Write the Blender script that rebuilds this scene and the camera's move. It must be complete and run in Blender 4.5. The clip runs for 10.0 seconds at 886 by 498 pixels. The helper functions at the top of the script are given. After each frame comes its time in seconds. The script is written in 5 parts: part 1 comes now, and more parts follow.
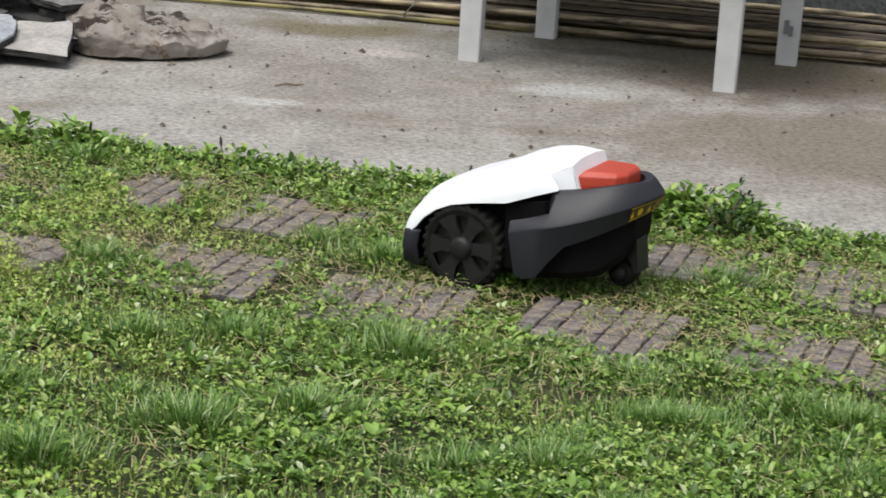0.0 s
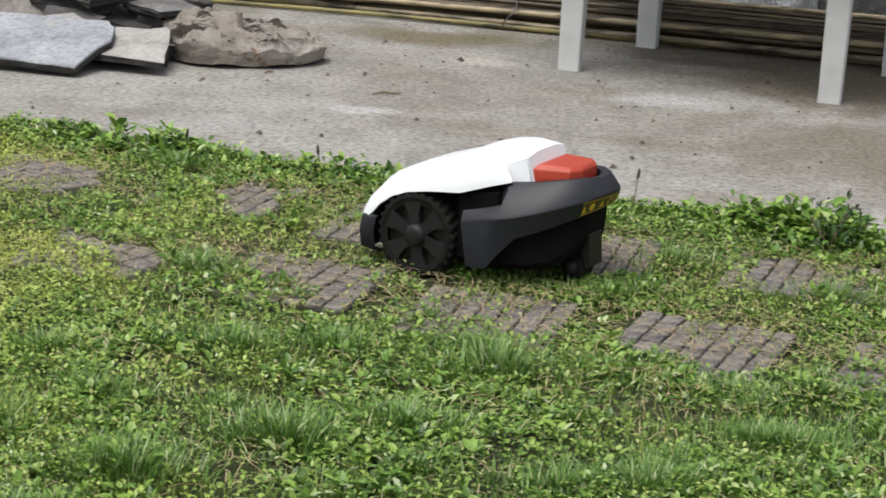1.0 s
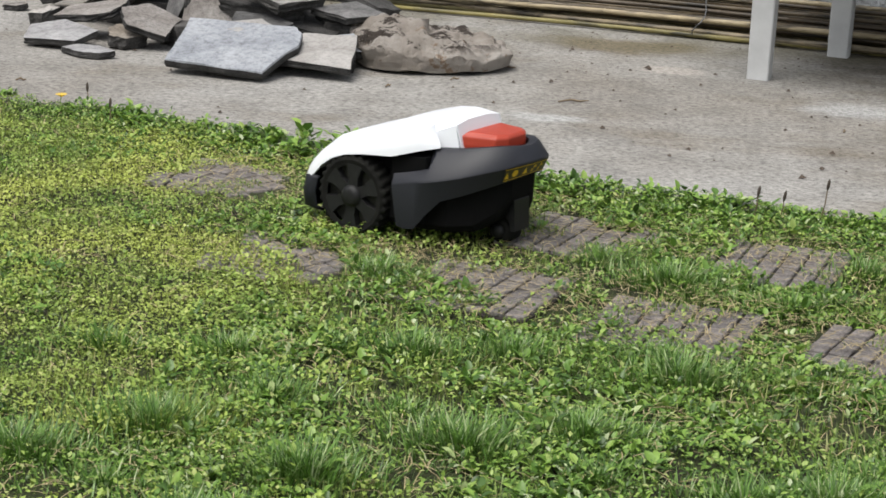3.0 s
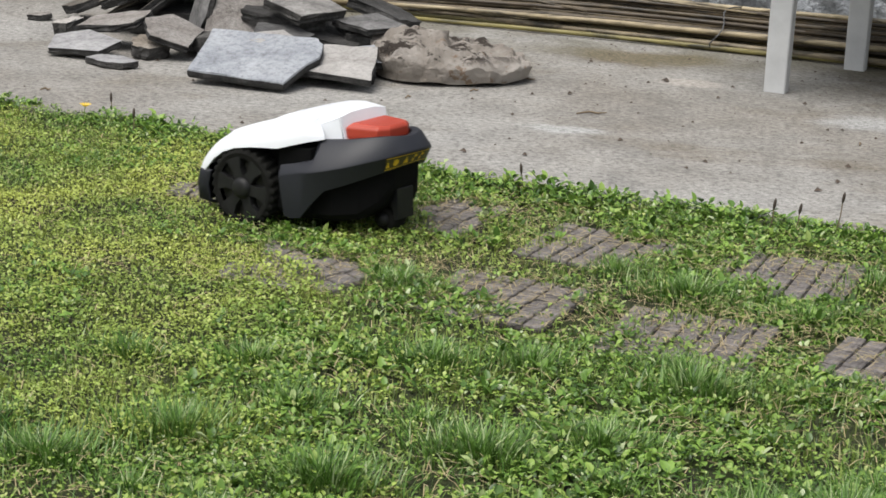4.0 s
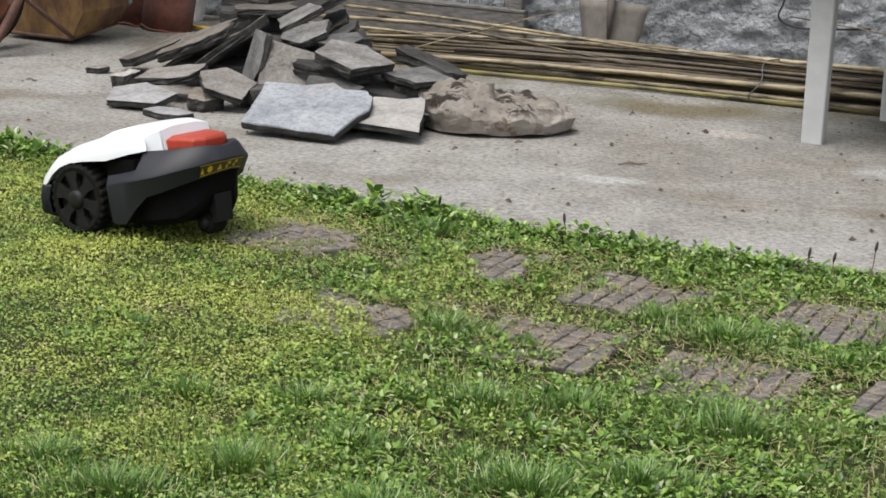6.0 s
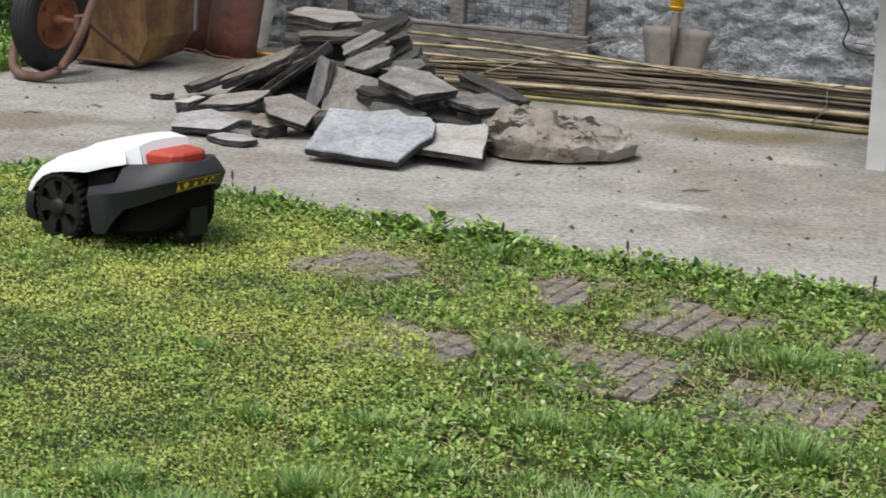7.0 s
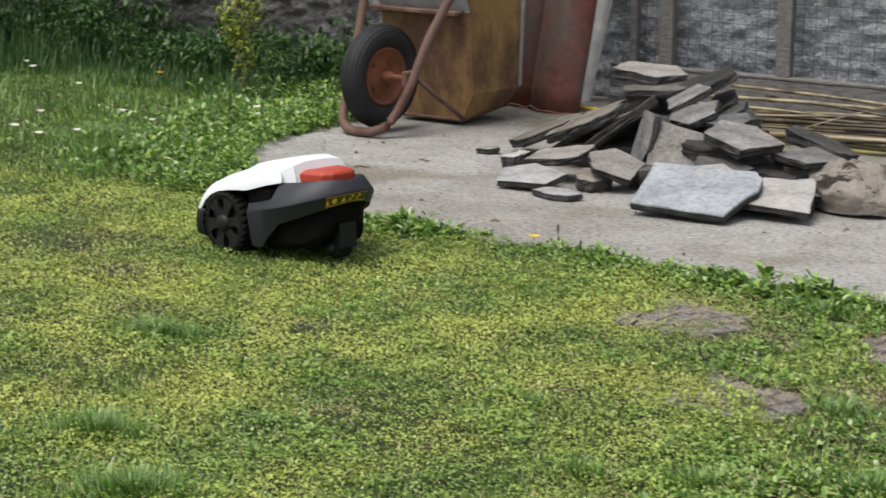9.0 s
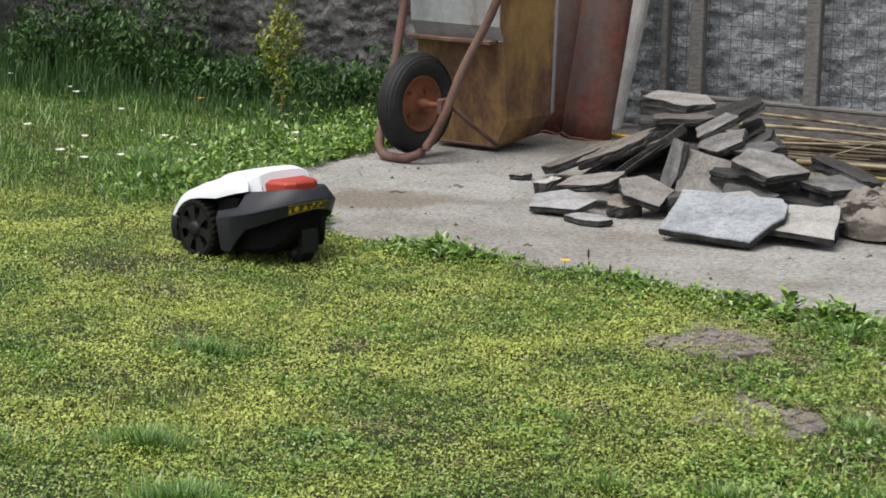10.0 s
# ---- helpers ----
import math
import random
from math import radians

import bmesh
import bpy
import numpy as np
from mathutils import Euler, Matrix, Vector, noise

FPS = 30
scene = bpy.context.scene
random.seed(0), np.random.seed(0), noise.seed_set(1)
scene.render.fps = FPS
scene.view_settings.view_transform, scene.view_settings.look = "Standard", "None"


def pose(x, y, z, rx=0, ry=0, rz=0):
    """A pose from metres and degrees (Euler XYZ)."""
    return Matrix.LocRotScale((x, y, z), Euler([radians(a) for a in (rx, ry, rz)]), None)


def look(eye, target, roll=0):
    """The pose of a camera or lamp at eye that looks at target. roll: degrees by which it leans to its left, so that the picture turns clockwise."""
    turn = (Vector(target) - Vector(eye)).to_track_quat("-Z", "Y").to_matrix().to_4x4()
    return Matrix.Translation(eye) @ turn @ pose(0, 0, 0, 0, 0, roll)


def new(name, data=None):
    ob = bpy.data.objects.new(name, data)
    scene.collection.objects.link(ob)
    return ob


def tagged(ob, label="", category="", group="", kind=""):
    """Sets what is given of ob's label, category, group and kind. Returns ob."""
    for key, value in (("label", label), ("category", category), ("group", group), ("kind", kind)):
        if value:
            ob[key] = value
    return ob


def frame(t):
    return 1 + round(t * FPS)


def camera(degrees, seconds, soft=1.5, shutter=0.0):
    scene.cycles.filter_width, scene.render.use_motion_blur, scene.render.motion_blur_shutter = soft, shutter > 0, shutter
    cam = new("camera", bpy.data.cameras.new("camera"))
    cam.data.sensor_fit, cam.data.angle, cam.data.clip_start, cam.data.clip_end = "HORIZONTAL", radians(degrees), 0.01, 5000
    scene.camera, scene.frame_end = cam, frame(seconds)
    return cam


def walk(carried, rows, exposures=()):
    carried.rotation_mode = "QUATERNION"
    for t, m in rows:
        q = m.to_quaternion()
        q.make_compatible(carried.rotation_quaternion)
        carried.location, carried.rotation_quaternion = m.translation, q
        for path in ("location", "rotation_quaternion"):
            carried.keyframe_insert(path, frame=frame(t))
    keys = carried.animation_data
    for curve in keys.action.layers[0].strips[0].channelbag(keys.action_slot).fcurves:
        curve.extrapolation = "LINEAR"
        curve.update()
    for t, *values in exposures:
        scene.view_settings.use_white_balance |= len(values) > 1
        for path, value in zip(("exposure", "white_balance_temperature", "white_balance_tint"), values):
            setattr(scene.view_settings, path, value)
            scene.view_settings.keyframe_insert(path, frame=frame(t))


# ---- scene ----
cam = camera(23.48, 10.0, soft=1.6, shutter=0.4)
PATH = [
    (0.0, 0.0136, 0.0515, 1.2804, 73.971, -3.364, 0.966),
    (0.5, 0.0063, 0.1024, 1.2693, 74.043, -3.322, 2.137),
    (1.0, -0.0019, 0.1307, 1.2619, 74.078, -3.225, 3.521),
    (1.5, -0.0048, 0.1484, 1.2566, 74.073, -3.072, 4.954),
    (2.0, -0.0045, 0.1554, 1.2538, 74.047, -2.882, 6.397),
    (2.5, -0.0043, 0.1692, 1.2467, 74.060, -2.688, 7.701),
    (4.0, 0.0010, 0.1112, 1.2700, 74.264, -2.816, 9.046),
    (4.5, 0.0064, 0.0064, 1.2996, 74.503, -2.823, 9.130),
    (5.0, 0.0163, -0.0596, 1.3192, 74.761, -2.777, 9.353),
    (5.5, 0.0226, -0.0697, 1.3227, 75.087, -2.665, 9.758),
    (7.0, 0.0174, -0.0688, 1.3277, 76.034, -2.337, 11.845),
    (7.5, 0.0154, -0.0766, 1.3360, 76.245, -2.028, 13.479),
    (8.0, 0.0051, -0.0817, 1.3376, 76.537, -1.673, 15.674),
    (8.5, -0.0055, -0.0838, 1.3361, 76.867, -1.229, 17.922),
    (9.0, -0.0061, -0.0827, 1.3317, 77.239, -0.766, 20.188),
    (9.5, -0.0107, -0.0827, 1.3293, 77.625, -0.556, 21.266),
    (10.0, 0.0496, -0.2570, 1.3738, 77.849, -0.867, 21.073),
]
EXPOSURE = 0.5
walk(cam, [(t, pose(x, y, z, rx, ry, rz)) for t, x, y, z, rx, ry, rz in PATH], [(0.0, EXPOSURE), (10.0, EXPOSURE)])

# the mower's way: seconds, place of the rear axle, heading, nose up or down
MOWER_WAY = [
    (0.0, 0.1252, 4.4333, -25.93, -1.87),
    (0.5, -0.0396, 4.4881, -26.22, -0.56),
    (1.0, -0.1828, 4.5476, -25.99, 0.19),
    (1.5, -0.3334, 4.6038, -25.65, 0.16),
    (2.0, -0.4658, 4.6695, -25.90, 1.13),
    (2.5, -0.6007, 4.7314, -26.19, 1.77),
    (4.0, -1.0565, 4.8329, -25.77, 0.15),
    (4.5, -1.2124, 4.8875, -25.93, -0.92),
    (5.0, -1.3486, 4.9408, -25.96, -2.64),
    (5.5, -1.5080, 4.9624, -26.00, -3.15),
    (7.0, -1.9201, 5.1132, -26.13, 0.41),
    (7.5, -2.0669, 5.1632, -26.09, 1.21),
    (8.0, -2.2121, 5.2312, -26.12, 1.47),
    (8.5, -2.3637, 5.3029, -25.94, 0.57),
    (9.0, -2.5174, 5.3615, -25.70, 0.17),
    (9.5, -2.6609, 5.4170, -25.67, 1.54),
    (10.0, -2.8136, 5.4980, -25.79, 0.37),
]

# ---- world and sun: an overcast day ----
SUN_EL, SUN_ROT = radians(67), radians(214)
world = bpy.data.worlds.new("overcast_sky")
scene.world = world
world.use_nodes = True
wn = world.node_tree.nodes
sky = wn.new("ShaderNodeTexSky")
sky.sky_type, sky.sun_disc, sky.sun_elevation, sky.sun_rotation = "NISHITA", False, SUN_EL, SUN_ROT
sky.air_density, sky.dust_density = 1.5, 4.0
pale = wn.new("ShaderNodeHueSaturation")
pale.inputs["Saturation"].default_value = 0.35
world.node_tree.links.new(sky.outputs[0], pale.inputs["Color"])
world.node_tree.links.new(pale.outputs[0], wn["Background"].inputs["Color"])
wn["Background"].inputs["Strength"].default_value = 0.115
sun = new("sun", bpy.data.lights.new("sun", "SUN"))
sun.data.energy, sun.data.angle, sun.data.color = 2.0, radians(40), (1.0, 0.97, 0.92)
sun.matrix_world = look((-2.4, 1.7, 8.0), (-0.5, 4.5, 0.0))


# ---- materials ----
def material(name, rough=0.7, metal=0.0):
    m = bpy.data.materials.new(name)
    m.use_nodes = True
    b = m.node_tree.nodes["Principled BSDF"]
    b.inputs["Roughness"].default_value, b.inputs["Metallic"].default_value = rough, metal
    return m, m.node_tree.nodes, m.node_tree.links, b


def noise_tex(n, l, scale, detail=6, rough=0.6, coord=None, stretch=None):
    t = n.new("ShaderNodeTexNoise")
    t.inputs["Scale"].default_value, t.inputs["Detail"].default_value, t.inputs["Roughness"].default_value = scale, detail, rough
    if coord is None:
        coord = n.new("ShaderNodeNewGeometry").outputs["Position"]
    if stretch:
        mp = n.new("ShaderNodeMapping")
        mp.inputs["Scale"].default_value = stretch
        l.new(coord, mp.inputs["Vector"])
        coord = mp.outputs[0]
    l.new(coord, t.inputs["Vector"])
    return t.outputs["Fac"]


def ramp(n, l, fac, stops):
    r = n.new("ShaderNodeValToRGB")
    e = r.color_ramp.elements
    while len(e) < len(stops):
        e.new(0.5)
    for el, (p, c) in zip(e, stops):
        el.position, el.color = p, (*c, 1) if len(c) == 3 else c
    l.new(fac, r.inputs["Fac"])
    return r.outputs["Color"]


def mix(n, l, fac, a, b, mode="MIX"):
    m = n.new("ShaderNodeMix")
    m.data_type, m.blend_type = "RGBA", mode
    for sock, v in ((m.inputs[0], fac), (m.inputs[6], a), (m.inputs[7], b)):
        if isinstance(v, (int, float)):
            sock.default_value = v
        elif isinstance(v, tuple):
            sock.default_value = (*v, 1)
        else:
            l.new(v, sock)
    return m.outputs[2]


def bump(n, l, b, height, strength, distance):
    u = n.new("ShaderNodeBump")
    u.inputs["Strength"].default_value, u.inputs["Distance"].default_value = strength, distance
    l.new(height, u.inputs["Height"])
    l.new(u.outputs[0], b.inputs["Normal"])


def grey(v):
    return (v, v, v)


def object_coord(n):
    return n.new("ShaderNodeTexCoord").outputs["Object"]


def island(n):
    return n.new("ShaderNodeNewGeometry").outputs["Random Per Island"]


def stone_mat(name, dark, mid, light, scale=9.0, speck=0.5, vary=1.0):
    m, n, l, b = material(name, 0.85)
    oc = object_coord(n)
    rnd = n.new("ShaderNodeObjectInfo").outputs["Random"]
    big = ramp(n, l, noise_tex(n, l, scale, 8, 0.65, oc), [(0.3, dark), (0.5, mid), (0.72, light)])
    fine = ramp(n, l, noise_tex(n, l, scale * 9, 6, 0.75, oc), [(0.36, grey(0.25)), (0.5, grey(0.9)), (0.64, grey(1.25))])
    col = mix(n, l, speck, big, fine, "MULTIPLY")
    tone = ramp(n, l, rnd, [(0.0, grey(0.42)), (0.45, grey(0.9)), (1.0, (1.6, 1.55, 1.48))])
    l.new(mix(n, l, vary, col, tone, "MULTIPLY"), b.inputs["Base Color"])
    bump(n, l, b, noise_tex(n, l, scale * 5, 9, 0.78, oc), 0.9, 0.014)
    return m


def leaf_mat(name, stops, rough=0.55, patch=None):
    m, n, l, b = material(name, rough)
    col = ramp(n, l, island(n), stops)
    if patch:
        # the open lawn is yellower than the weedy part by the tiles
        sep = n.new("ShaderNodeSeparateXYZ")
        l.new(n.new("ShaderNodeNewGeometry").outputs["Position"], sep.inputs[0])
        dry = n.new("ShaderNodeMapRange")
        dry.inputs["From Min"].default_value, dry.inputs["From Max"].default_value = -0.2, -1.5
        dry.inputs["To Min"].default_value = 0.2
        l.new(sep.outputs["X"], dry.inputs["Value"])
        far = n.new("ShaderNodeMapRange")
        far.inputs["From Min"].default_value, far.inputs["From Max"].default_value = 5.9, 6.5
        far.inputs["To Min"].default_value, far.inputs["To Max"].default_value = 1.0, 0.1
        l.new(sep.outputs["Y"], far.inputs["Value"])
        both = n.new("ShaderNodeMath")
        both.operation = "MULTIPLY"
        near_only = n.new("ShaderNodeMath")
        near_only.operation = "MULTIPLY"
        l.new(dry.outputs[0], near_only.inputs[0]), l.new(far.outputs[0], near_only.inputs[1])
        l.new(ramp(n, l, noise_tex(n, l, 2.6, 4), [(0.38, grey(0.0)), (0.6, grey(1.0))]), both.inputs[0])
        l.new(near_only.outputs[0], both.inputs[1])
        col = mix(n, l, both.outputs[0], col, mix(n, l, 0.75, col, patch), "MIX")
    l.new(col, b.inputs["Base Color"])
    tr = n.new("ShaderNodeBsdfTranslucent")
    l.new(col, tr.inputs["Color"])
    ms = n.new("ShaderNodeMixShader")
    ms.inputs[0].default_value = 0.22
    l.new(b.outputs[0], ms.inputs[1]), l.new(tr.outputs[0], ms.inputs[2])
    l.new(ms.outputs[0], n["Material Output"].inputs["Surface"])
    return m


def plain_mat(name, colour, rough=0.5, metal=0.0, grain=0.12, scale=60.0, relief=0.0, gloss=0.5):
    m, n, l, b = material(name, rough, metal)
    b.inputs["Specular IOR Level"].default_value = gloss
    oc = object_coord(n)
    f = noise_tex(n, l, scale, 5, 0.6, oc)
    l.new(ramp(n, l, f, [(0.3, tuple(c * (1 - grain) for c in colour)), (0.7, tuple(c * (1 + grain) for c in colour))]), b.inputs["Base Color"])
    if relief:
        bump(n, l, b, f, 0.5, relief)
    return m


def rust_mat(name, paint, rust, spread=0.5, scale=7.0):
    m, n, l, b = material(name, 0.75)
    oc = object_coord(n)
    r = ramp(n, l, noise_tex(n, l, 30, 6, 0.7, oc), [(0.3, tuple(c * 0.45 for c in rust)), (0.65, rust)])
    p = ramp(n, l, noise_tex(n, l, 18, 6, 0.7, oc), [(0.35, tuple(c * 0.7 for c in paint)), (0.7, paint)])
    k = ramp(n, l, noise_tex(n, l, scale, 8, 0.65, oc, (1, 1, 0.45)), [(spread - 0.09, grey(0.0)), (spread + 0.09, grey(1.0))])
    l.new(mix(n, l, k, p, r), b.inputs["Base Color"])
    bump(n, l, b, noise_tex(n, l, 90, 6, 0.7, oc), 0.4, 0.003)
    return m


def spot(n, l, d):
    """1 inside a patch, fading to 0 outside it."""
    r = n.new("ShaderNodeMapRange")
    r.interpolation_type = "SMOOTHSTEP"
    r.inputs["From Min"].default_value, r.inputs["From Max"].default_value = 2.0, 1.2
    r.inputs["To Max"].default_value = 0.85
    l.new(d, r.inputs["Value"])
    return r.outputs[0]


def concrete_mat():
    m, n, l, b = material("weathered_concrete", 0.9)
    big = ramp(n, l, noise_tex(n, l, 0.9, 6, 0.6), [(0.34, (0.205, 0.188, 0.165)), (0.52, (0.275, 0.264, 0.245)), (0.7, (0.325, 0.318, 0.305))])
    mid = ramp(n, l, noise_tex(n, l, 5.5, 8, 0.7), [(0.32, grey(0.72)), (0.55, grey(1.0)), (0.75, grey(1.12))])
    col = mix(n, l, 1.0, big, mid, "MULTIPLY")
    fine = ramp(n, l, noise_tex(n, l, 55, 8, 0.85), [(0.37, grey(0.3)), (0.5, grey(0.98)), (0.62, grey(1.4))])
    # damp patches, painted table shade and pale repairs, each with its own ragged outline
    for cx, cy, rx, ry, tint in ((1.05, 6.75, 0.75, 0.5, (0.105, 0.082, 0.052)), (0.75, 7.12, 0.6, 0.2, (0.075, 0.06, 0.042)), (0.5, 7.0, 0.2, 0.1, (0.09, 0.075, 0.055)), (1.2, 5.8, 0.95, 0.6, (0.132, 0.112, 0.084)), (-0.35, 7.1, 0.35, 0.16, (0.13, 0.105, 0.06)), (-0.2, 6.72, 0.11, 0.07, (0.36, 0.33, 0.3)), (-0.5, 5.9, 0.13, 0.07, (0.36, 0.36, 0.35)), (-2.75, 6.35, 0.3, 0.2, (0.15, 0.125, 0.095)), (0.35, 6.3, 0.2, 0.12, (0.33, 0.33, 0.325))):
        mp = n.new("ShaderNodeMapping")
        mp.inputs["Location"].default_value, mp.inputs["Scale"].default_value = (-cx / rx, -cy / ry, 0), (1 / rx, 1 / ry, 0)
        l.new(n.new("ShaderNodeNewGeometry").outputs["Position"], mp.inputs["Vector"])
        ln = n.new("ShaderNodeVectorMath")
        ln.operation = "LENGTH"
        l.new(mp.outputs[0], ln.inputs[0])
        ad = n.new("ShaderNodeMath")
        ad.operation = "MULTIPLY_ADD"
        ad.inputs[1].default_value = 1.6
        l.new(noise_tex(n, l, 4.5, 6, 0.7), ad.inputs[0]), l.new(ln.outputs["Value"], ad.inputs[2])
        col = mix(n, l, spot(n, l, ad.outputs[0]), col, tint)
    # moss and damp along the foot of the canes, and brown stains
    pos = n.new("ShaderNodeNewGeometry").outputs["Position"]
    dot = n.new("ShaderNodeVectorMath")
    dot.operation = "DOT_PRODUCT"
    dot.inputs[1].default_value = (0.186, 0.983, 0)
    l.new(pos, dot.inputs[0])
    near = n.new("ShaderNodeMapRange")
    near.inputs["From Min"].default_value, near.inputs["From Max"].default_value = 6.6, 7.5
    l.new(dot.outputs["Value"], near.inputs["Value"])
    mul = n.new("ShaderNodeMath")
    mul.operation = "MULTIPLY"
    l.new(near.outputs[0], mul.inputs[0])
    l.new(ramp(n, l, noise_tex(n, l, 3.0, 6, 0.65), [(0.38, grey(0.0)), (0.6, grey(1.0))]), mul.inputs[1])
    col = mix(n, l, mul.outputs[0], col, (0.085, 0.075, 0.035))
    brown = ramp(n, l, noise_tex(n, l, 1.7, 5, 0.6, None, (1.0, 1.6, 1.0)), [(0.56, grey(0.0)), (0.68, grey(0.6))])
    col = mix(n, l, brown, col, (0.14, 0.117, 0.087))
    col = mix(n, l, 0.95, col, fine, "MULTIPLY")
    l.new(col, b.inputs["Base Color"])
    bump(n, l, b, noise_tex(n, l, 150, 5, 0.7), 0.35, 0.004)
    return m


def soil_mat():
    m, n, l, b = material("lawn_soil", 0.95)
    c = ramp(n, l, noise_tex(n, l, 30, 8, 0.75), [(0.3, (0.009, 0.0075, 0.005)), (0.55, (0.028, 0.022, 0.014)), (0.75, (0.08, 0.065, 0.042))])
    g = ramp(n, l, noise_tex(n, l, 60, 5, 0.7), [(0.35, (0.018, 0.026, 0.005)), (0.7, (0.07, 0.092, 0.019))])
    k = ramp(n, l, noise_tex(n, l, 3.5, 6, 0.7), [(0.36, grey(0.0)), (0.5, grey(0.9))])
    l.new(mix(n, l, k, c, g), b.inputs["Base Color"])
    bump(n, l, b, noise_tex(n, l, 70, 8, 0.75), 0.9, 0.02)
    return m


def roughcast_mat():
    m, n, l, b = material("grey_roughcast", 0.95)
    c = ramp(n, l, noise_tex(n, l, 55, 6, 0.7), [(0.34, (0.25, 0.27, 0.30)), (0.48, (0.47, 0.495, 0.53)), (0.64, (0.62, 0.645, 0.68))])
    st = ramp(n, l, noise_tex(n, l, 1.6, 5, 0.6, None, (1.8, 1.8, 0.25)), [(0.42, grey(0.8)), (0.56, grey(1.0))])
    big = mix(n, l, 0.8, c, st, "MULTIPLY")
    # the old part of the wall, towards the garden: damp, lichen and shade painted darker
    pos = n.new("ShaderNodeSeparateXYZ")
    l.new(n.new("ShaderNodeNewGeometry").outputs["Position"], pos.inputs[0])
    mr = n.new("ShaderNodeMapRange")
    mr.inputs["From Min"].default_value, mr.inputs["From Max"].default_value = -2.9, -3.4
    l.new(pos.outputs["X"], mr.inputs["Value"])
    old = ramp(n, l, noise_tex(n, l, 9, 8, 0.75), [(0.38, (0.06, 0.056, 0.056)), (0.52, (0.16, 0.156, 0.154)), (0.72, (0.34, 0.335, 0.33))])
    l.new(mix(n, l, mr.outputs[0], big, mix(n, l, 0.55, old, st, "MULTIPLY")), b.inputs["Base Color"])
    bump(n, l, b, noise_tex(n, l, 38, 6, 0.65), 1.0, 0.06)
    return m


def cane_mat(name, a, bb, c):
    m, n, l, b = material(name, 0.5)
    oc = object_coord(n)
    rnd = n.new("ShaderNodeObjectInfo").outputs["Random"]
    # colour c and the darkest streaks stand in for shade between the canes
    col = ramp(n, l, rnd, [(0.0, a), (0.35, bb), (0.7, c), (1.0, bb)])
    st = ramp(n, l, noise_tex(n, l, 14, 6, 0.65, oc, (0.25, 3, 3)), [(0.38, grey(0.12)), (0.5, grey(0.75)), (0.66, grey(1.25))])
    l.new(mix(n, l, 0.95, col, st, "MULTIPLY"), b.inputs["Base Color"])
    return m


def wood_mat():
    m, n, l, b = material("weathered_grey_wood", 0.85)
    oc = object_coord(n)
    g = ramp(n, l, noise_tex(n, l, 22, 8, 0.7, oc, (1.0, 6.0, 6.0)), [(0.3, (0.06, 0.052, 0.047)), (0.52, (0.15, 0.142, 0.135)), (0.7, (0.235, 0.23, 0.22))])
    l.new(g, b.inputs["Base Color"])
    bump(n, l, b, noise_tex(n, l, 60, 6, 0.7, oc, (0.6, 6.0, 6.0)), 0.5, 0.003)
    return m


